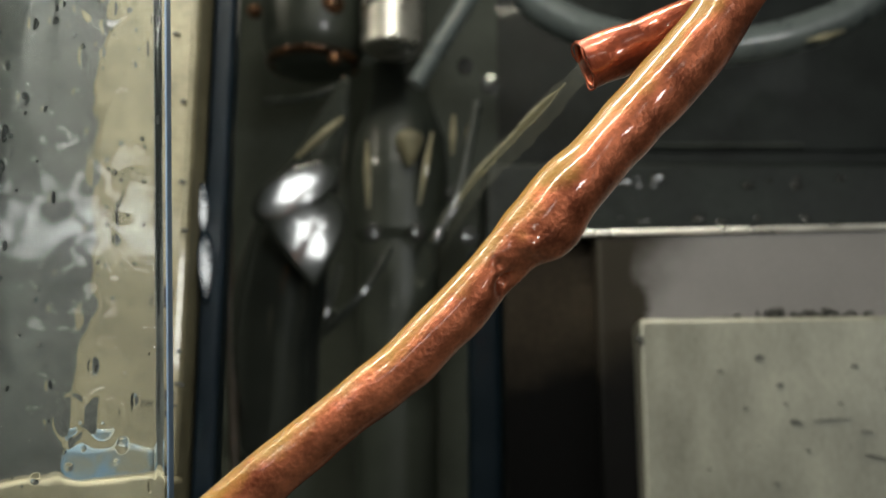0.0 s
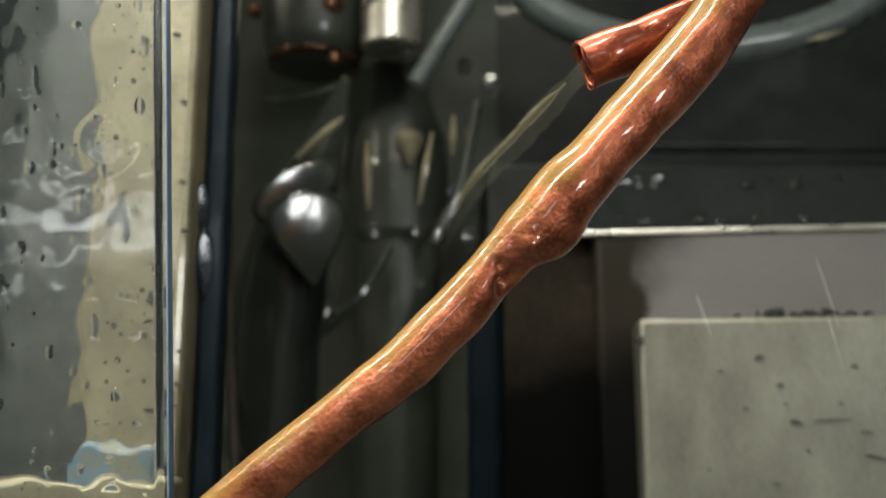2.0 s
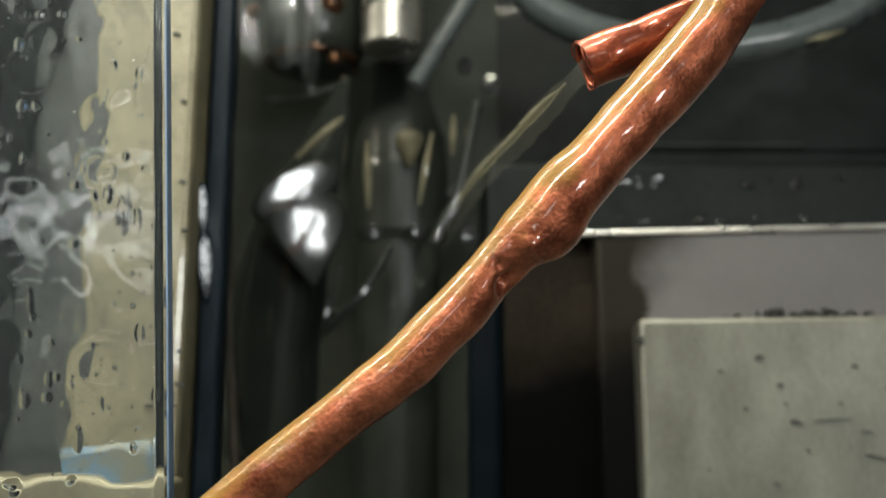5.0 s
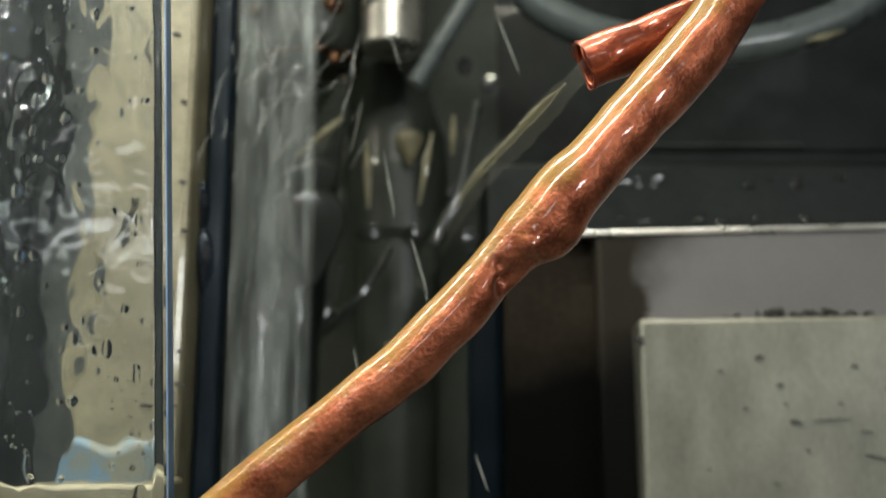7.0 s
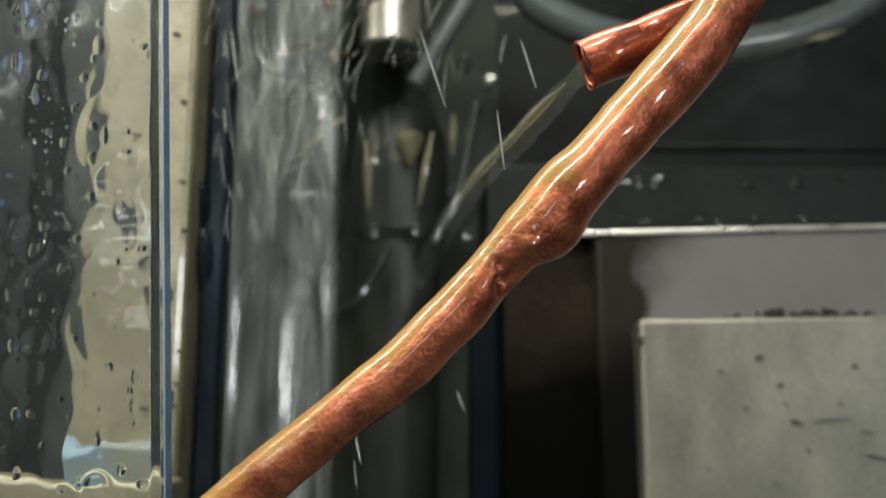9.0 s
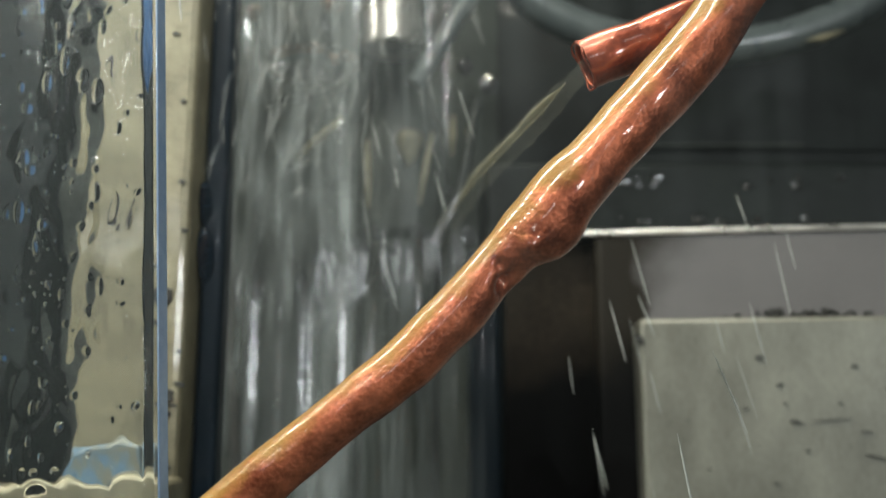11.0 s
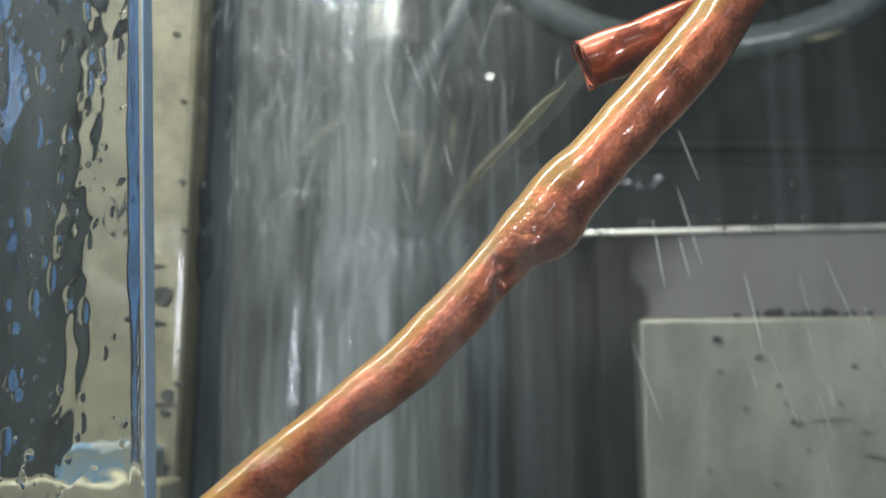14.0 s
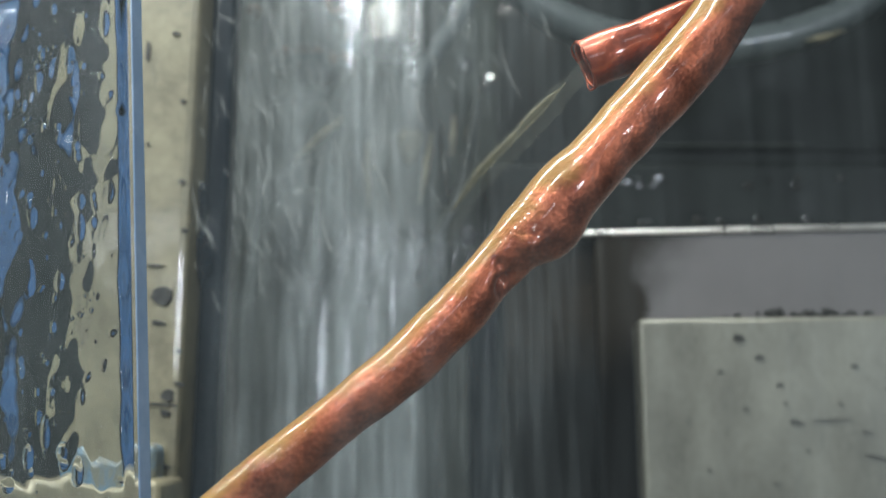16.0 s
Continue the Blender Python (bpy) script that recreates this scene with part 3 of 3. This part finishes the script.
# ---- machine parts behind ----
def machinery():
    body = empty("spindle_head", (0, 0, 0), "black glossy wet spindle head with painted yellow reflections and glints", "machine part")
    a, c = (-0.06578, 0.6, 1.3697), (0.00591, 0.6, 1.3697)
    foot = (-0.03061, 0.6, 1.3244)
    part("barrel", lathe(((a[0] + c[0]) / 2, 0.63, foot[2]), [(0.026, -0.40), (0.027, 0.0), (0.033, 0.006), (0.034, 0.05), (0.031, 0.075), (0.024, 0.095), (0.020, 0.11), (0.016, 0.16)], 48), M_OLIVE, body)
    # beige bodies that paint four soft yellow reflections on the barrel
    for p0, p1, r in (((-0.04899, 0.59, 1.3858), (-0.04759, 0.59, 1.3415), 0.0026), ((-0.00696, 0.59, 1.3915), (-0.01515, 0.59, 1.3437), 0.0022), ((0.00698, 0.59, 1.403), (0.00583, 0.59, 1.3763), 0.0022), ((0.01988, 0.59, 1.4088), (0.01381, 0.59, 1.3676), 0.0026)):
        q0, q1 = Vector(p0), Vector(p1)
        part("reflection_bar", tube([q0, q0.lerp(q1, 0.5) + Vector((0, -0.002, 0)), q1], [r * 0.5, r, r * 0.4], 6, 12), M_BEIGE, body)
    k = Vector((-0.02161, 0.592, 1.3819))
    part("boss", lathe(k, [(0.002, -0.012), (0.006, -0.004), (0.009, 0.004), (0.009, 0.008), (0.006, 0.011)], 20), M_BEIGE, body)
    # flattened domes added where small white glints of light should show
    for p, r in (((-0.01441, 0.588, 1.4314), 0.0042), ((0.01443, 0.588, 1.4361), 0.0052), ((0.03023, 0.588, 1.4236), 0.006), ((0.00581, 0.592, 1.3517), 0.0042), ((-0.04463, 0.592, 1.3257), 0.0055), ((-0.01692, 0.592, 1.3264), 0.005), ((0.01654, 0.592, 1.3235), 0.0055), ((-0.03933, 0.592, 1.3052), 0.0042), ((-0.0693, 0.592, 1.27), 0.0045), ((0.02608, 0.592, 1.1784), 0.005)):
        bm = bmesh.new()
        bmesh.ops.create_uvsphere(bm, u_segments=16, v_segments=10, radius=r)
        for v in bm.verts:
            v.co = Vector((v.co.x, v.co.y * 0.22, v.co.z * 1.2)) + Vector(p)
        part("glint_dome", bm, M_GLINT, body)
    p = (-0.03274, 0.55, 1.4392)
    ob = part("steel_pin", lathe((p[0], 0.57, p[2]), [(0.017, 0.0), (0.0195, 0.002), (0.0195, 0.2), (0.018, 0.202)]), M_CHROME)
    tagged(ob, "bright steel pin with a chamfered end", "pin")
    q = (-0.08027, 0.57, 1.4251)
    cup = empty("dark_cup", (0, 0, 0), "dark glossy cup with a copper plug and a painted rim highlight", "fitting")
    part("bowl", lathe((-0.08671, 0.60, 1.43451), [(0.010, 0.0), (0.021, 0.002), (0.030, 0.008), (0.0345, 0.020), (0.0355, 0.05), (0.0355, 0.10), (0.030, 0.102)], 48), M_OLIVE, cup)
    # copper-coloured ring that paints the arc of light on the bowl's edge
    part("rim", lathe((-0.08671, 0.60, 1.43451 + 0.0065), [(0.0285, -0.0010), (0.0300, -0.0006), (0.0312, 0.0010), (0.0316, 0.0026), (0.030, 0.003)], 48), M_BRASS, cup, "thin copper-coloured ring painted as the highlight on the bowl's edge")
    # two copper plugs; the last ball stands in for a pinkish highlight
    for p, r in (((-0.06839, 0.565, 1.4321), 0.0042), ((-0.07332, 0.575, 1.472), 0.010), ((-0.12126, 0.57, 1.4665), 0.005)):
        bm = bmesh.new()
        bmesh.ops.create_uvsphere(bm, u_segments=16, v_segments=10, radius=r)
        bmesh.ops.translate(bm, verts=bm.verts, vec=p)
        part("plug", bm, M_BRASS, cup, "copper plug; the far left one painted as a highlight")
    ob = part("tie_rod", tube([(-0.01721, 0.56, 1.4129), (0.00213, 0.56, 1.4466), (0.02007, 0.56, 1.4772), (0.0347, 0.56, 1.5044)], [0.006, 0.0062, 0.0062, 0.006], 4, 16), M_HOSE)
    tagged(ob, "thin grey rod leaning from a black body", "rod")
    hose = empty("hose", (0, 0, 0), "grey-blue rubber hose hanging in a loop, with a painted highlight", "hose")
    part("pipe", tube([(0.03148, 0.56, 1.5441), (0.05233, 0.56, 1.4772), (0.08039, 0.56, 1.4534), (0.11905, 0.56, 1.441), (0.16489, 0.56, 1.4368), (0.21854, 0.56, 1.4451), (0.2666, 0.56, 1.4679), (0.30259, 0.56, 1.5083)], [0.0115] * 8, 8, 24), M_HOSE, hose)
    # beige sliver that paints the hose's highlight
    part("highlight_streak", tube([(0.22377, 0.549, 1.43733), (0.2355, 0.549, 1.43987), (0.24724, 0.549, 1.444)], [0.0008, 0.0020, 0.0006], 8, 12, 0.0003, 200), M_BEIGE, hose, "pale streak painted as a highlight on the rubber")
    r = (0.02725, 0.58, 1.3752)
    ob = part("casting", box((r[0], 0.60, LOW), (0.84, 0.80, r[2]), 0.004, 3), M_CAST)
    tagged(ob, "dark wet cast iron bed behind the steel blocks", "machine bed")
    r, q = (0.04208, 0.7, 1.4616), (-0.4752, 0.7, 1.4616)
    ob = part("back_plate", box((q[0], 0.701, LOW), (r[0], 0.88, HIGH - 0.05), 0, 3), M_SOOT)
    tagged(ob, "oily black sheet behind the spindle", "machine plate")
    upright = empty("casting", (0, 0, 0), "dark wet cast iron upright with worn ridges", "machine bed")
    part("body", box((r[0], 0.70, LOW), (0.84, 0.88, HIGH - 0.05), 0, 2), M_CAST, upright)
    part("ridge", box((0.1452, 0.6975, 1.4117), (0.4389, 0.7005, 1.4141), 0.001, 2), M_CAST, upright)
    a, c = (0.14531, 0.699, 1.4147), (0.27506, 0.699, 1.4147)
    part("seam_strip", box((a[0], 0.696, a[2]), (c[0], 0.7005, a[2] + 0.003), 0.001, 2), M_OLIVE, upright, "narrow worn metal strip")
    ob = part("cable", tube([(-0.12411, 0.52, 1.4646), (-0.12227, 0.52, 1.3977), (-0.12002, 0.52, 1.3078), (-0.11506, 0.52, 1.2356), (-0.1082, 0.52, 1.1439)], [0.0026] * 5, 8, 12, 0.0004, 60), M_CABLE)
    tagged(ob, "dark brown oily cable running down beside the rail", "cable")
    a, c = (0.01533, 0.575, 1.3121), (0.03554, 0.575, 1.3121)
    ob = part("post", box((a[0], 0.575, LOW), (c[0], 0.594, a[2]), 0.004, 3), M_NAVY)
    tagged(ob, "dark blue wet post beside the blackened plate", "machine post")
    for p0, p1, p2, r in (((-0.06334, 0.57, 1.3006), (-0.06995, 0.56, 1.2683), (-0.08069, 0.57, 1.2424), 0.0030), ((-0.03304, 0.58, 1.3131), (-0.04928, 0.57, 1.2833), (-0.07597, 0.57, 1.2559), 0.0026), ((0.02229, 0.585, 1.4109), (0.01104, 0.58, 1.353), (-0.00493, 0.58, 1.3167), 0.0034), ((-0.11378, 0.58, 1.4091), (-0.08694, 0.57, 1.4074), (-0.06362, 0.57, 1.4167), 0.0024)):
        ob = part("oil_line", tube([p0, p1, p2], [r] * 3, 8, 12, 0.0003, 80), M_BLACK)
        tagged(ob, "thin black glossy oil line, wet", "oil line", "oil lines")
    hood = empty("black_hood", (0, 0, 0), "black glossy wet hood with domes and a strip added for highlights", "machine cover")
    part("shell", tube([(-0.05939, 0.55, 1.4128), (-0.07011, 0.53, 1.3601), (-0.08358, 0.52, 1.3143), (-0.09313, 0.53, 1.2646), (-0.09727, 0.55, 1.1899)], [0.004, 0.014, 0.024, 0.026, 0.026], 8, 32, 0.0022, 34), M_SHEEN, hood)
    # beige strip that paints the yellowish highlight along the hood's edge
    part("rim", tube([(-0.0548, 0.5, 1.3711), (-0.06638, 0.5, 1.3607), (-0.07995, 0.5, 1.3478)], [0.0014, 0.0026, 0.0012], 6, 12), M_BEIGE, hood)
    # domes added to make the white flashes of light on the hood
    for mid, across, along, r, point in (((-0.07689, 0.486, 1.3258), (0.85, 0.52), 0.0185, 0.0086, 0.1), ((-0.07022, 0.49, 1.301), (0.15, -1.0), 0.0185, 0.0125, 0.75)):
        FACES.append((glossy_patch("highlight_face", mid, across, along, r, point, hood, "smooth glossy dome added for a highlight on running water", M_SHEEN), Vector(mid)))


machinery()


# ---- water ----
def beads():
    rng = random.Random(21)
    for k in range(26):
        px = Vector((0.10125, 0.597, 1.3613)) if k < 15 else Vector((0.09677, 0.597, 1.3342))
        x, r = px.x + rng.random() ** 1.6 * 0.16, rng.uniform(0.0008, 0.0030)
        bm = bmesh.new()
        bmesh.ops.create_uvsphere(bm, u_segments=12, v_segments=8, radius=r)
        for v in bm.verts:
            v.co = Vector((x + v.co.x * 1.7, 0.599 + v.co.y * 0.6, px.z + rng.uniform(-0.0, 0.0) + v.co.z + 0.003 * math.sin(k * 2.1)))
        ob = part("water_bead", bm, M_GLOSS)
        tagged(ob, "wet bead of water on the dark casting", "water drop", "beads on the casting")


beads()


def splash(name, seed, count, spread):
    """Torn water: thin blobs and threads flung from the top of the curtain."""
    rng = random.Random(seed)
    bm = bmesh.new()
    for k in range(count):
        at = Vector((rng.gauss(0, spread), rng.uniform(-0.015, 0.015), rng.uniform(-0.05, 0.06)))
        way = Vector((rng.gauss(-0.05, 0.22), 0, -1)).normalized()
        length, r = rng.uniform(0.004, 0.022), rng.uniform(0.00010, 0.00036)
        across = way.cross(Vector((0, 1, 0))).normalized()
        rings = []
        for h, q in ((-1, 0.15), (-0.4, 0.8), (0.3, 1.0), (0.8, 0.6), (1, 0.1)):
            c = at + way * length * 0.5 * h + across * 0.0005 * math.sin(h * 2 + k)
            rings.append([bm.verts.new(c + across * r * q * math.cos(a) + Vector((0, 1, 0)) * r * q * math.sin(a)) for a in (0, 1.05, 2.09, 3.14, 4.19, 5.24)])
        for a, b in zip(rings, rings[1:]):
            for i in range(6):
                bm.faces.new((a[i], a[(i + 1) % 6], b[(i + 1) % 6], b[i]))
    bmesh.ops.recalc_face_normals(bm, faces=bm.faces)
    ob = part(name, bm, M_SPLASH)
    ob.visible_shadow = False
    return tagged(ob, "torn threads and drops of splashing water", "water", kind="stuff")


SPLASH_A = splash("water_splash", 3, 170, 0.020)
SPLASH_B = splash("water_splash", 8, 160, 0.030)


def jet():
    ob = part("water_jet", tube([(0.03252, 0.206, 1.2817), (0.02899, 0.225, 1.2826), (0.02266, 0.25, 1.2812), (0.0131, 0.28, 1.2783), (0.00121, 0.33, 1.2725), (-0.01006, 0.38, 1.2601)], [0.0035, 0.0035, 0.0038, 0.004, 0.0042, 0.003], 8, 16, 0.0008, 160, flat=[0.5] * 6), M_JET)
    ob.visible_shadow = False
    tagged(ob, "clear water jet from the copper nozzle", "water", kind="stuff")
    # thin tube that paints the yellow reflection on the jet's side
    glint = part("jet_reflection_streak", tube([(0.02913, 0.215, 1.282), (0.02367, 0.236, 1.2814), (0.01868, 0.26, 1.2815), (0.01158, 0.285, 1.2799), (0.00313, 0.32, 1.2759)], [0.0003, 0.0013, 0.0011, 0.0014, 0.0003], 8, 10, 0.0003, 300), M_STREAK, ob)
    glint.visible_shadow = False


jet()


def curtain(name, x0, x1, tall, seed, material):
    """A falling sheet of water with upright furrows."""
    bm = bmesh.new()
    nx, nz = 60, 40
    rows = []
    for side in (0, 1):
        grid = []
        for j in range(nz + 1):
            z = tall * j / nz
            row = []
            for i in range(nx + 1):
                x = x0 + (x1 - x0) * i / nx
                y = 0.004 * noise.noise((x * 40, z * 2, seed)) + 0.0015 * noise.noise((x * 160, z * 4, seed + 5))
                fray = 0.03 * noise.noise((x * 90, seed, 2.0)) * (1 - j / nz)
                row.append(bm.verts.new((x, y + side * 0.0012, z + fray)))
            grid.append(row)
        rows.append(grid)
    for side, g in enumerate(rows):
        for j in range(nz):
            for i in range(nx):
                bm.faces.new((g[j][i], g[j][i + 1], g[j + 1][i + 1], g[j + 1][i]))
    bmesh.ops.recalc_face_normals(bm, faces=bm.faces)
    ob = part(name, bm, material)
    ob.visible_shadow = False
    return tagged(ob, "falling curtain of white water spray in streaks", "water", kind="stuff")


CURTAIN_A = curtain("water_curtain", -0.1625, -0.0565, 0.62, 1.0, M_SPRAY)
CURTAIN_B = curtain("water_curtain", (-0.05166, 0.37, 1.3285)[0], (0.02675, 0.37, 1.3285)[0], 0.50, 7.0, M_SPRAY_B)
M_MIST = spray_mat("spray_mist", 0.30, 0.85, 260.0, 0.13, 6.0, 0.0, base=0.40)
CURTAIN_D = curtain("water_mist", (-0.08586, 0.14, 1.2486)[0], (0.08691, 0.14, 1.2486)[0], 0.40, 17.0, M_MIST)
CURTAIN_C = curtain("water_veil", (-0.08025, 0.29, 1.3008)[0], (0.20172, 0.29, 1.3008)[0], 0.48, 13.0, M_SPRAY_THIN)


def spatter(rng, count, spread):
    """A few thin falling drops drawn out into streaks."""
    bm = bmesh.new()
    for k in range(count):
        at = Vector((rng.uniform(-spread, spread), rng.uniform(-0.02, 0.02), rng.uniform(-0.04, 0.04)))
        length, r = rng.uniform(0.006, 0.026), rng.uniform(0.00012, 0.00032)
        lean = rng.uniform(0.10, 0.38)
        ends = []
        for h, s in ((0.0, 0.3), (0.35, 1.0), (0.8, 0.8), (1.0, 0.2)):
            ends.append([bm.verts.new(at + Vector((-lean * length * h + r * s * math.cos(a), r * s * math.sin(a), length * h))) for a in (0, 1.57, 3.14, 4.71)])
        for a, b in zip(ends, ends[1:]):
            for i in range(4):
                bm.faces.new((a[i], a[(i + 1) % 4], b[(i + 1) % 4], b[i]))
        bm.faces.new(ends[0])
        bm.faces.new(ends[-1])
    bmesh.ops.recalc_face_normals(bm, faces=bm.faces)
    return bm


DROPS = []
SLIDE = empty("machine_slide", (0, 0, 0), "dark wet machine slide with a blue panel behind the guard", "machine slide")
part("slide_body", box((-0.16, 0.002, -0.20), (0.0, 0.03, 0.30), 0.004, 3), M_DARKGREY, SLIDE)
part("blue_panel", box((-0.16, -0.002, -0.19), (-0.032, 0.0025, 0.29), 0.0015, 2), M_BLUE, SLIDE, "blue painted panel")
CHIP = part("metal_chip", flake((0, 0, 0), 0.0034, 0.0019, random.Random(3)), M_CHIP)
tagged(CHIP, "dark metal chip washed along the wet steel plate", "metal chip")


def rain():
    rng = random.Random(5)
    times = [0.2 + 0.25 * k + rng.uniform(-0.2, 0.2) for k in range(24)] + [6.2 + 0.08 * k for k in range(60)] + [10.9 + 0.055 * k for k in range(98)]
    for t in times:
        late = t > 10.8
        y = rng.uniform(0.21, 0.34)
        half = 0.466 * y
        x = rng.uniform(-0.55, 0.9) * half if late or rng.random() < 0.5 else rng.uniform(-0.55, 0.1) * half
        ob = part("water_streak", spatter(rng, 9 if late else 3, 0.03), M_DROP)
        tagged(ob, "thin white falling streaks of spray", "water drop", "spray drops", "stuff")
        DROPS.append((ob, t, x, y))


rain()


def motions():
    g = Vector((-0.06438, 0.22, 1.2428))
    way = ((0.0, 0.0, -3.5, 0), (4.2, 0.0, -3.5, 0), (7.0, 0.0, -3.5, -2), (9.0, -0.0006, -3.6, -5), (11.4, -0.0020, -4.0, -15), (12.5, -0.0030, -4.3, -16), (14.5, -0.0054, -4.5, -18), (16.0, -0.0068, -5.4, -20))
    walk(GUARD, [(t, pose(g.x + dx, g.y, g.z, 0, r, a)) for t, dx, r, a in way])
    walk(FILM, [(t, pose(g.x + dx, g.y, g.z, 0, r, a) @ pose(-0.0008, -0.0027, -0.018 * t)) for t, dx, r, a in way])
    b = Vector((-0.15439, 0.325, 1.2632))
    walk(SLIDE, [(t, pose(b.x + dx, 0.326, 1.24, 0, -1, 0)) for t, dx in ((0, -0.020), (4.2, -0.008), (6.3, 0.0), (8.5, 0.008), (11.3, 0.010), (12.5, 0.018), (14.5, 0.029), (16.0, 0.0335))])
    c = [Vector(p) for p in ((0.09508, 0.425, 1.2416), (0.11433, 0.425, 1.2424), (0.12917, 0.425, 1.2409), (0.13832, 0.425, 1.2416))]
    walk(CHIP, [(t, TURN @ pose(p.x - 0.003, 0.4246, p.z, 0, a, 0)) for t, p, a in ((0, c[0], 40), (11.3, c[0], 40), (13.2, c[1], 20), (14.0, c[2], 10), (15.5, c[3], 0), (16.0, c[3], 0))])
    walk(CURTAIN_A, [(t, pose(dx, 0.45, z, -0.95, 0, 0)) for t, dx, z in ((0, 0.0000, 1.5), (4.3, 0.0000, 1.47), (6.0, -0.0125, 1.18), (7.0, -0.0056, 1.13), (8, 0.0000, 1.10), (9.2, 0.0072, 1.07), (11.3, 0.0172, 1.03), (12, 0.0222, 1.02), (13, 0.0264, 1.0), (14, 0.0348, 0.98), (16, 0.0478, 0.95))])
    for ob, y, rows in ((CURTAIN_B, 0.37, ((0, 1.45), (9.2, 1.44), (11.2, 1.08), (16, 0.97))),
                        (CURTAIN_D, 0.14, ((0, 1.40), (7.0, 1.39), (9.2, 1.35), (11.3, 1.17), (12.5, 1.11), (14.0, 1.05), (16, 1.0))),
                        (CURTAIN_C, 0.29, ((0, 1.46), (9.2, 1.45), (11.3, 1.33), (12.5, 1.26), (14.0, 1.10), (16, 0.98)))):
        walk(ob, [(t, pose(0, y, z)) for t, z in rows])
    # the highlight domes tilt out of the light, so that their glints flicker and go out
    sway = ((0, 0.0), (0.5, 0.6), (1.0, -0.4), (1.5, 0.3), (2.0, 5.0), (2.5, 0.4), (3.0, -0.3), (3.5, 0.2), (4.0, 0.0), (5.2, 1.5), (6.5, 4.0), (7.0, 9.0), (7.5, 6.0), (8.0, 5.0), (9.0, 12.0), (16.0, 14.0))
    for k, (ob, c) in enumerate(FACES):
        walk(ob, [(t, Matrix.Translation(c) @ pose(0, 0, 0, a * 0.8, 0, a * (0.4 - 0.3 * (k % 2))) @ Matrix.Translation(-c)) for t, a in sway])
    top = Vector((-0.06643, 0.335, 1.3408))
    walk(SPLASH_A, [(t, pose(top.x + dx, 0.335, z, 0, a, 0)) for t, dx, z, a in ((0, 0, 1.75, 0), (4.3, 0, 1.75, 0), (6.3, 0.0, top.z + 0.02, 0), (7.0, 0.003, top.z, 12), (9.2, -0.004, top.z - 0.02, -10), (11.3, 0.004, top.z, 8), (16.0, 0.0, top.z - 0.04, -20))])
    walk(SPLASH_B, [(t, pose(top.x + 0.002 + dx, 0.345, z, 0, a, 0)) for t, dx, z, a in ((0, 0, 1.80, 0), (6.5, 0, 1.80, 0), (8.0, 0.0, top.z + 0.03, 0), (9.2, 0.004, top.z + 0.01, 12), (11.3, 0.012, top.z + 0.01, -10), (13.0, 0.02, top.z, 8), (16.0, 0.024, top.z - 0.02, -16))])
    for ob, t, x, y in DROPS:
        lean = 0.24
        rows = [(0.0, pose(x - 0.54 * lean, y, 1.90))]
        if t - 0.9 > 0.05:
            rows.append((t - 0.9, pose(x - 0.54 * lean, y, 1.90)))
        rows += [(t, pose(x, y, 1.27)), (min(15.9, t + 0.5), pose(x + 0.3 * lean, y, 0.90)), (16.0, pose(x + 0.3 * lean, y, 0.90))]
        walk(ob, rows)


motions()
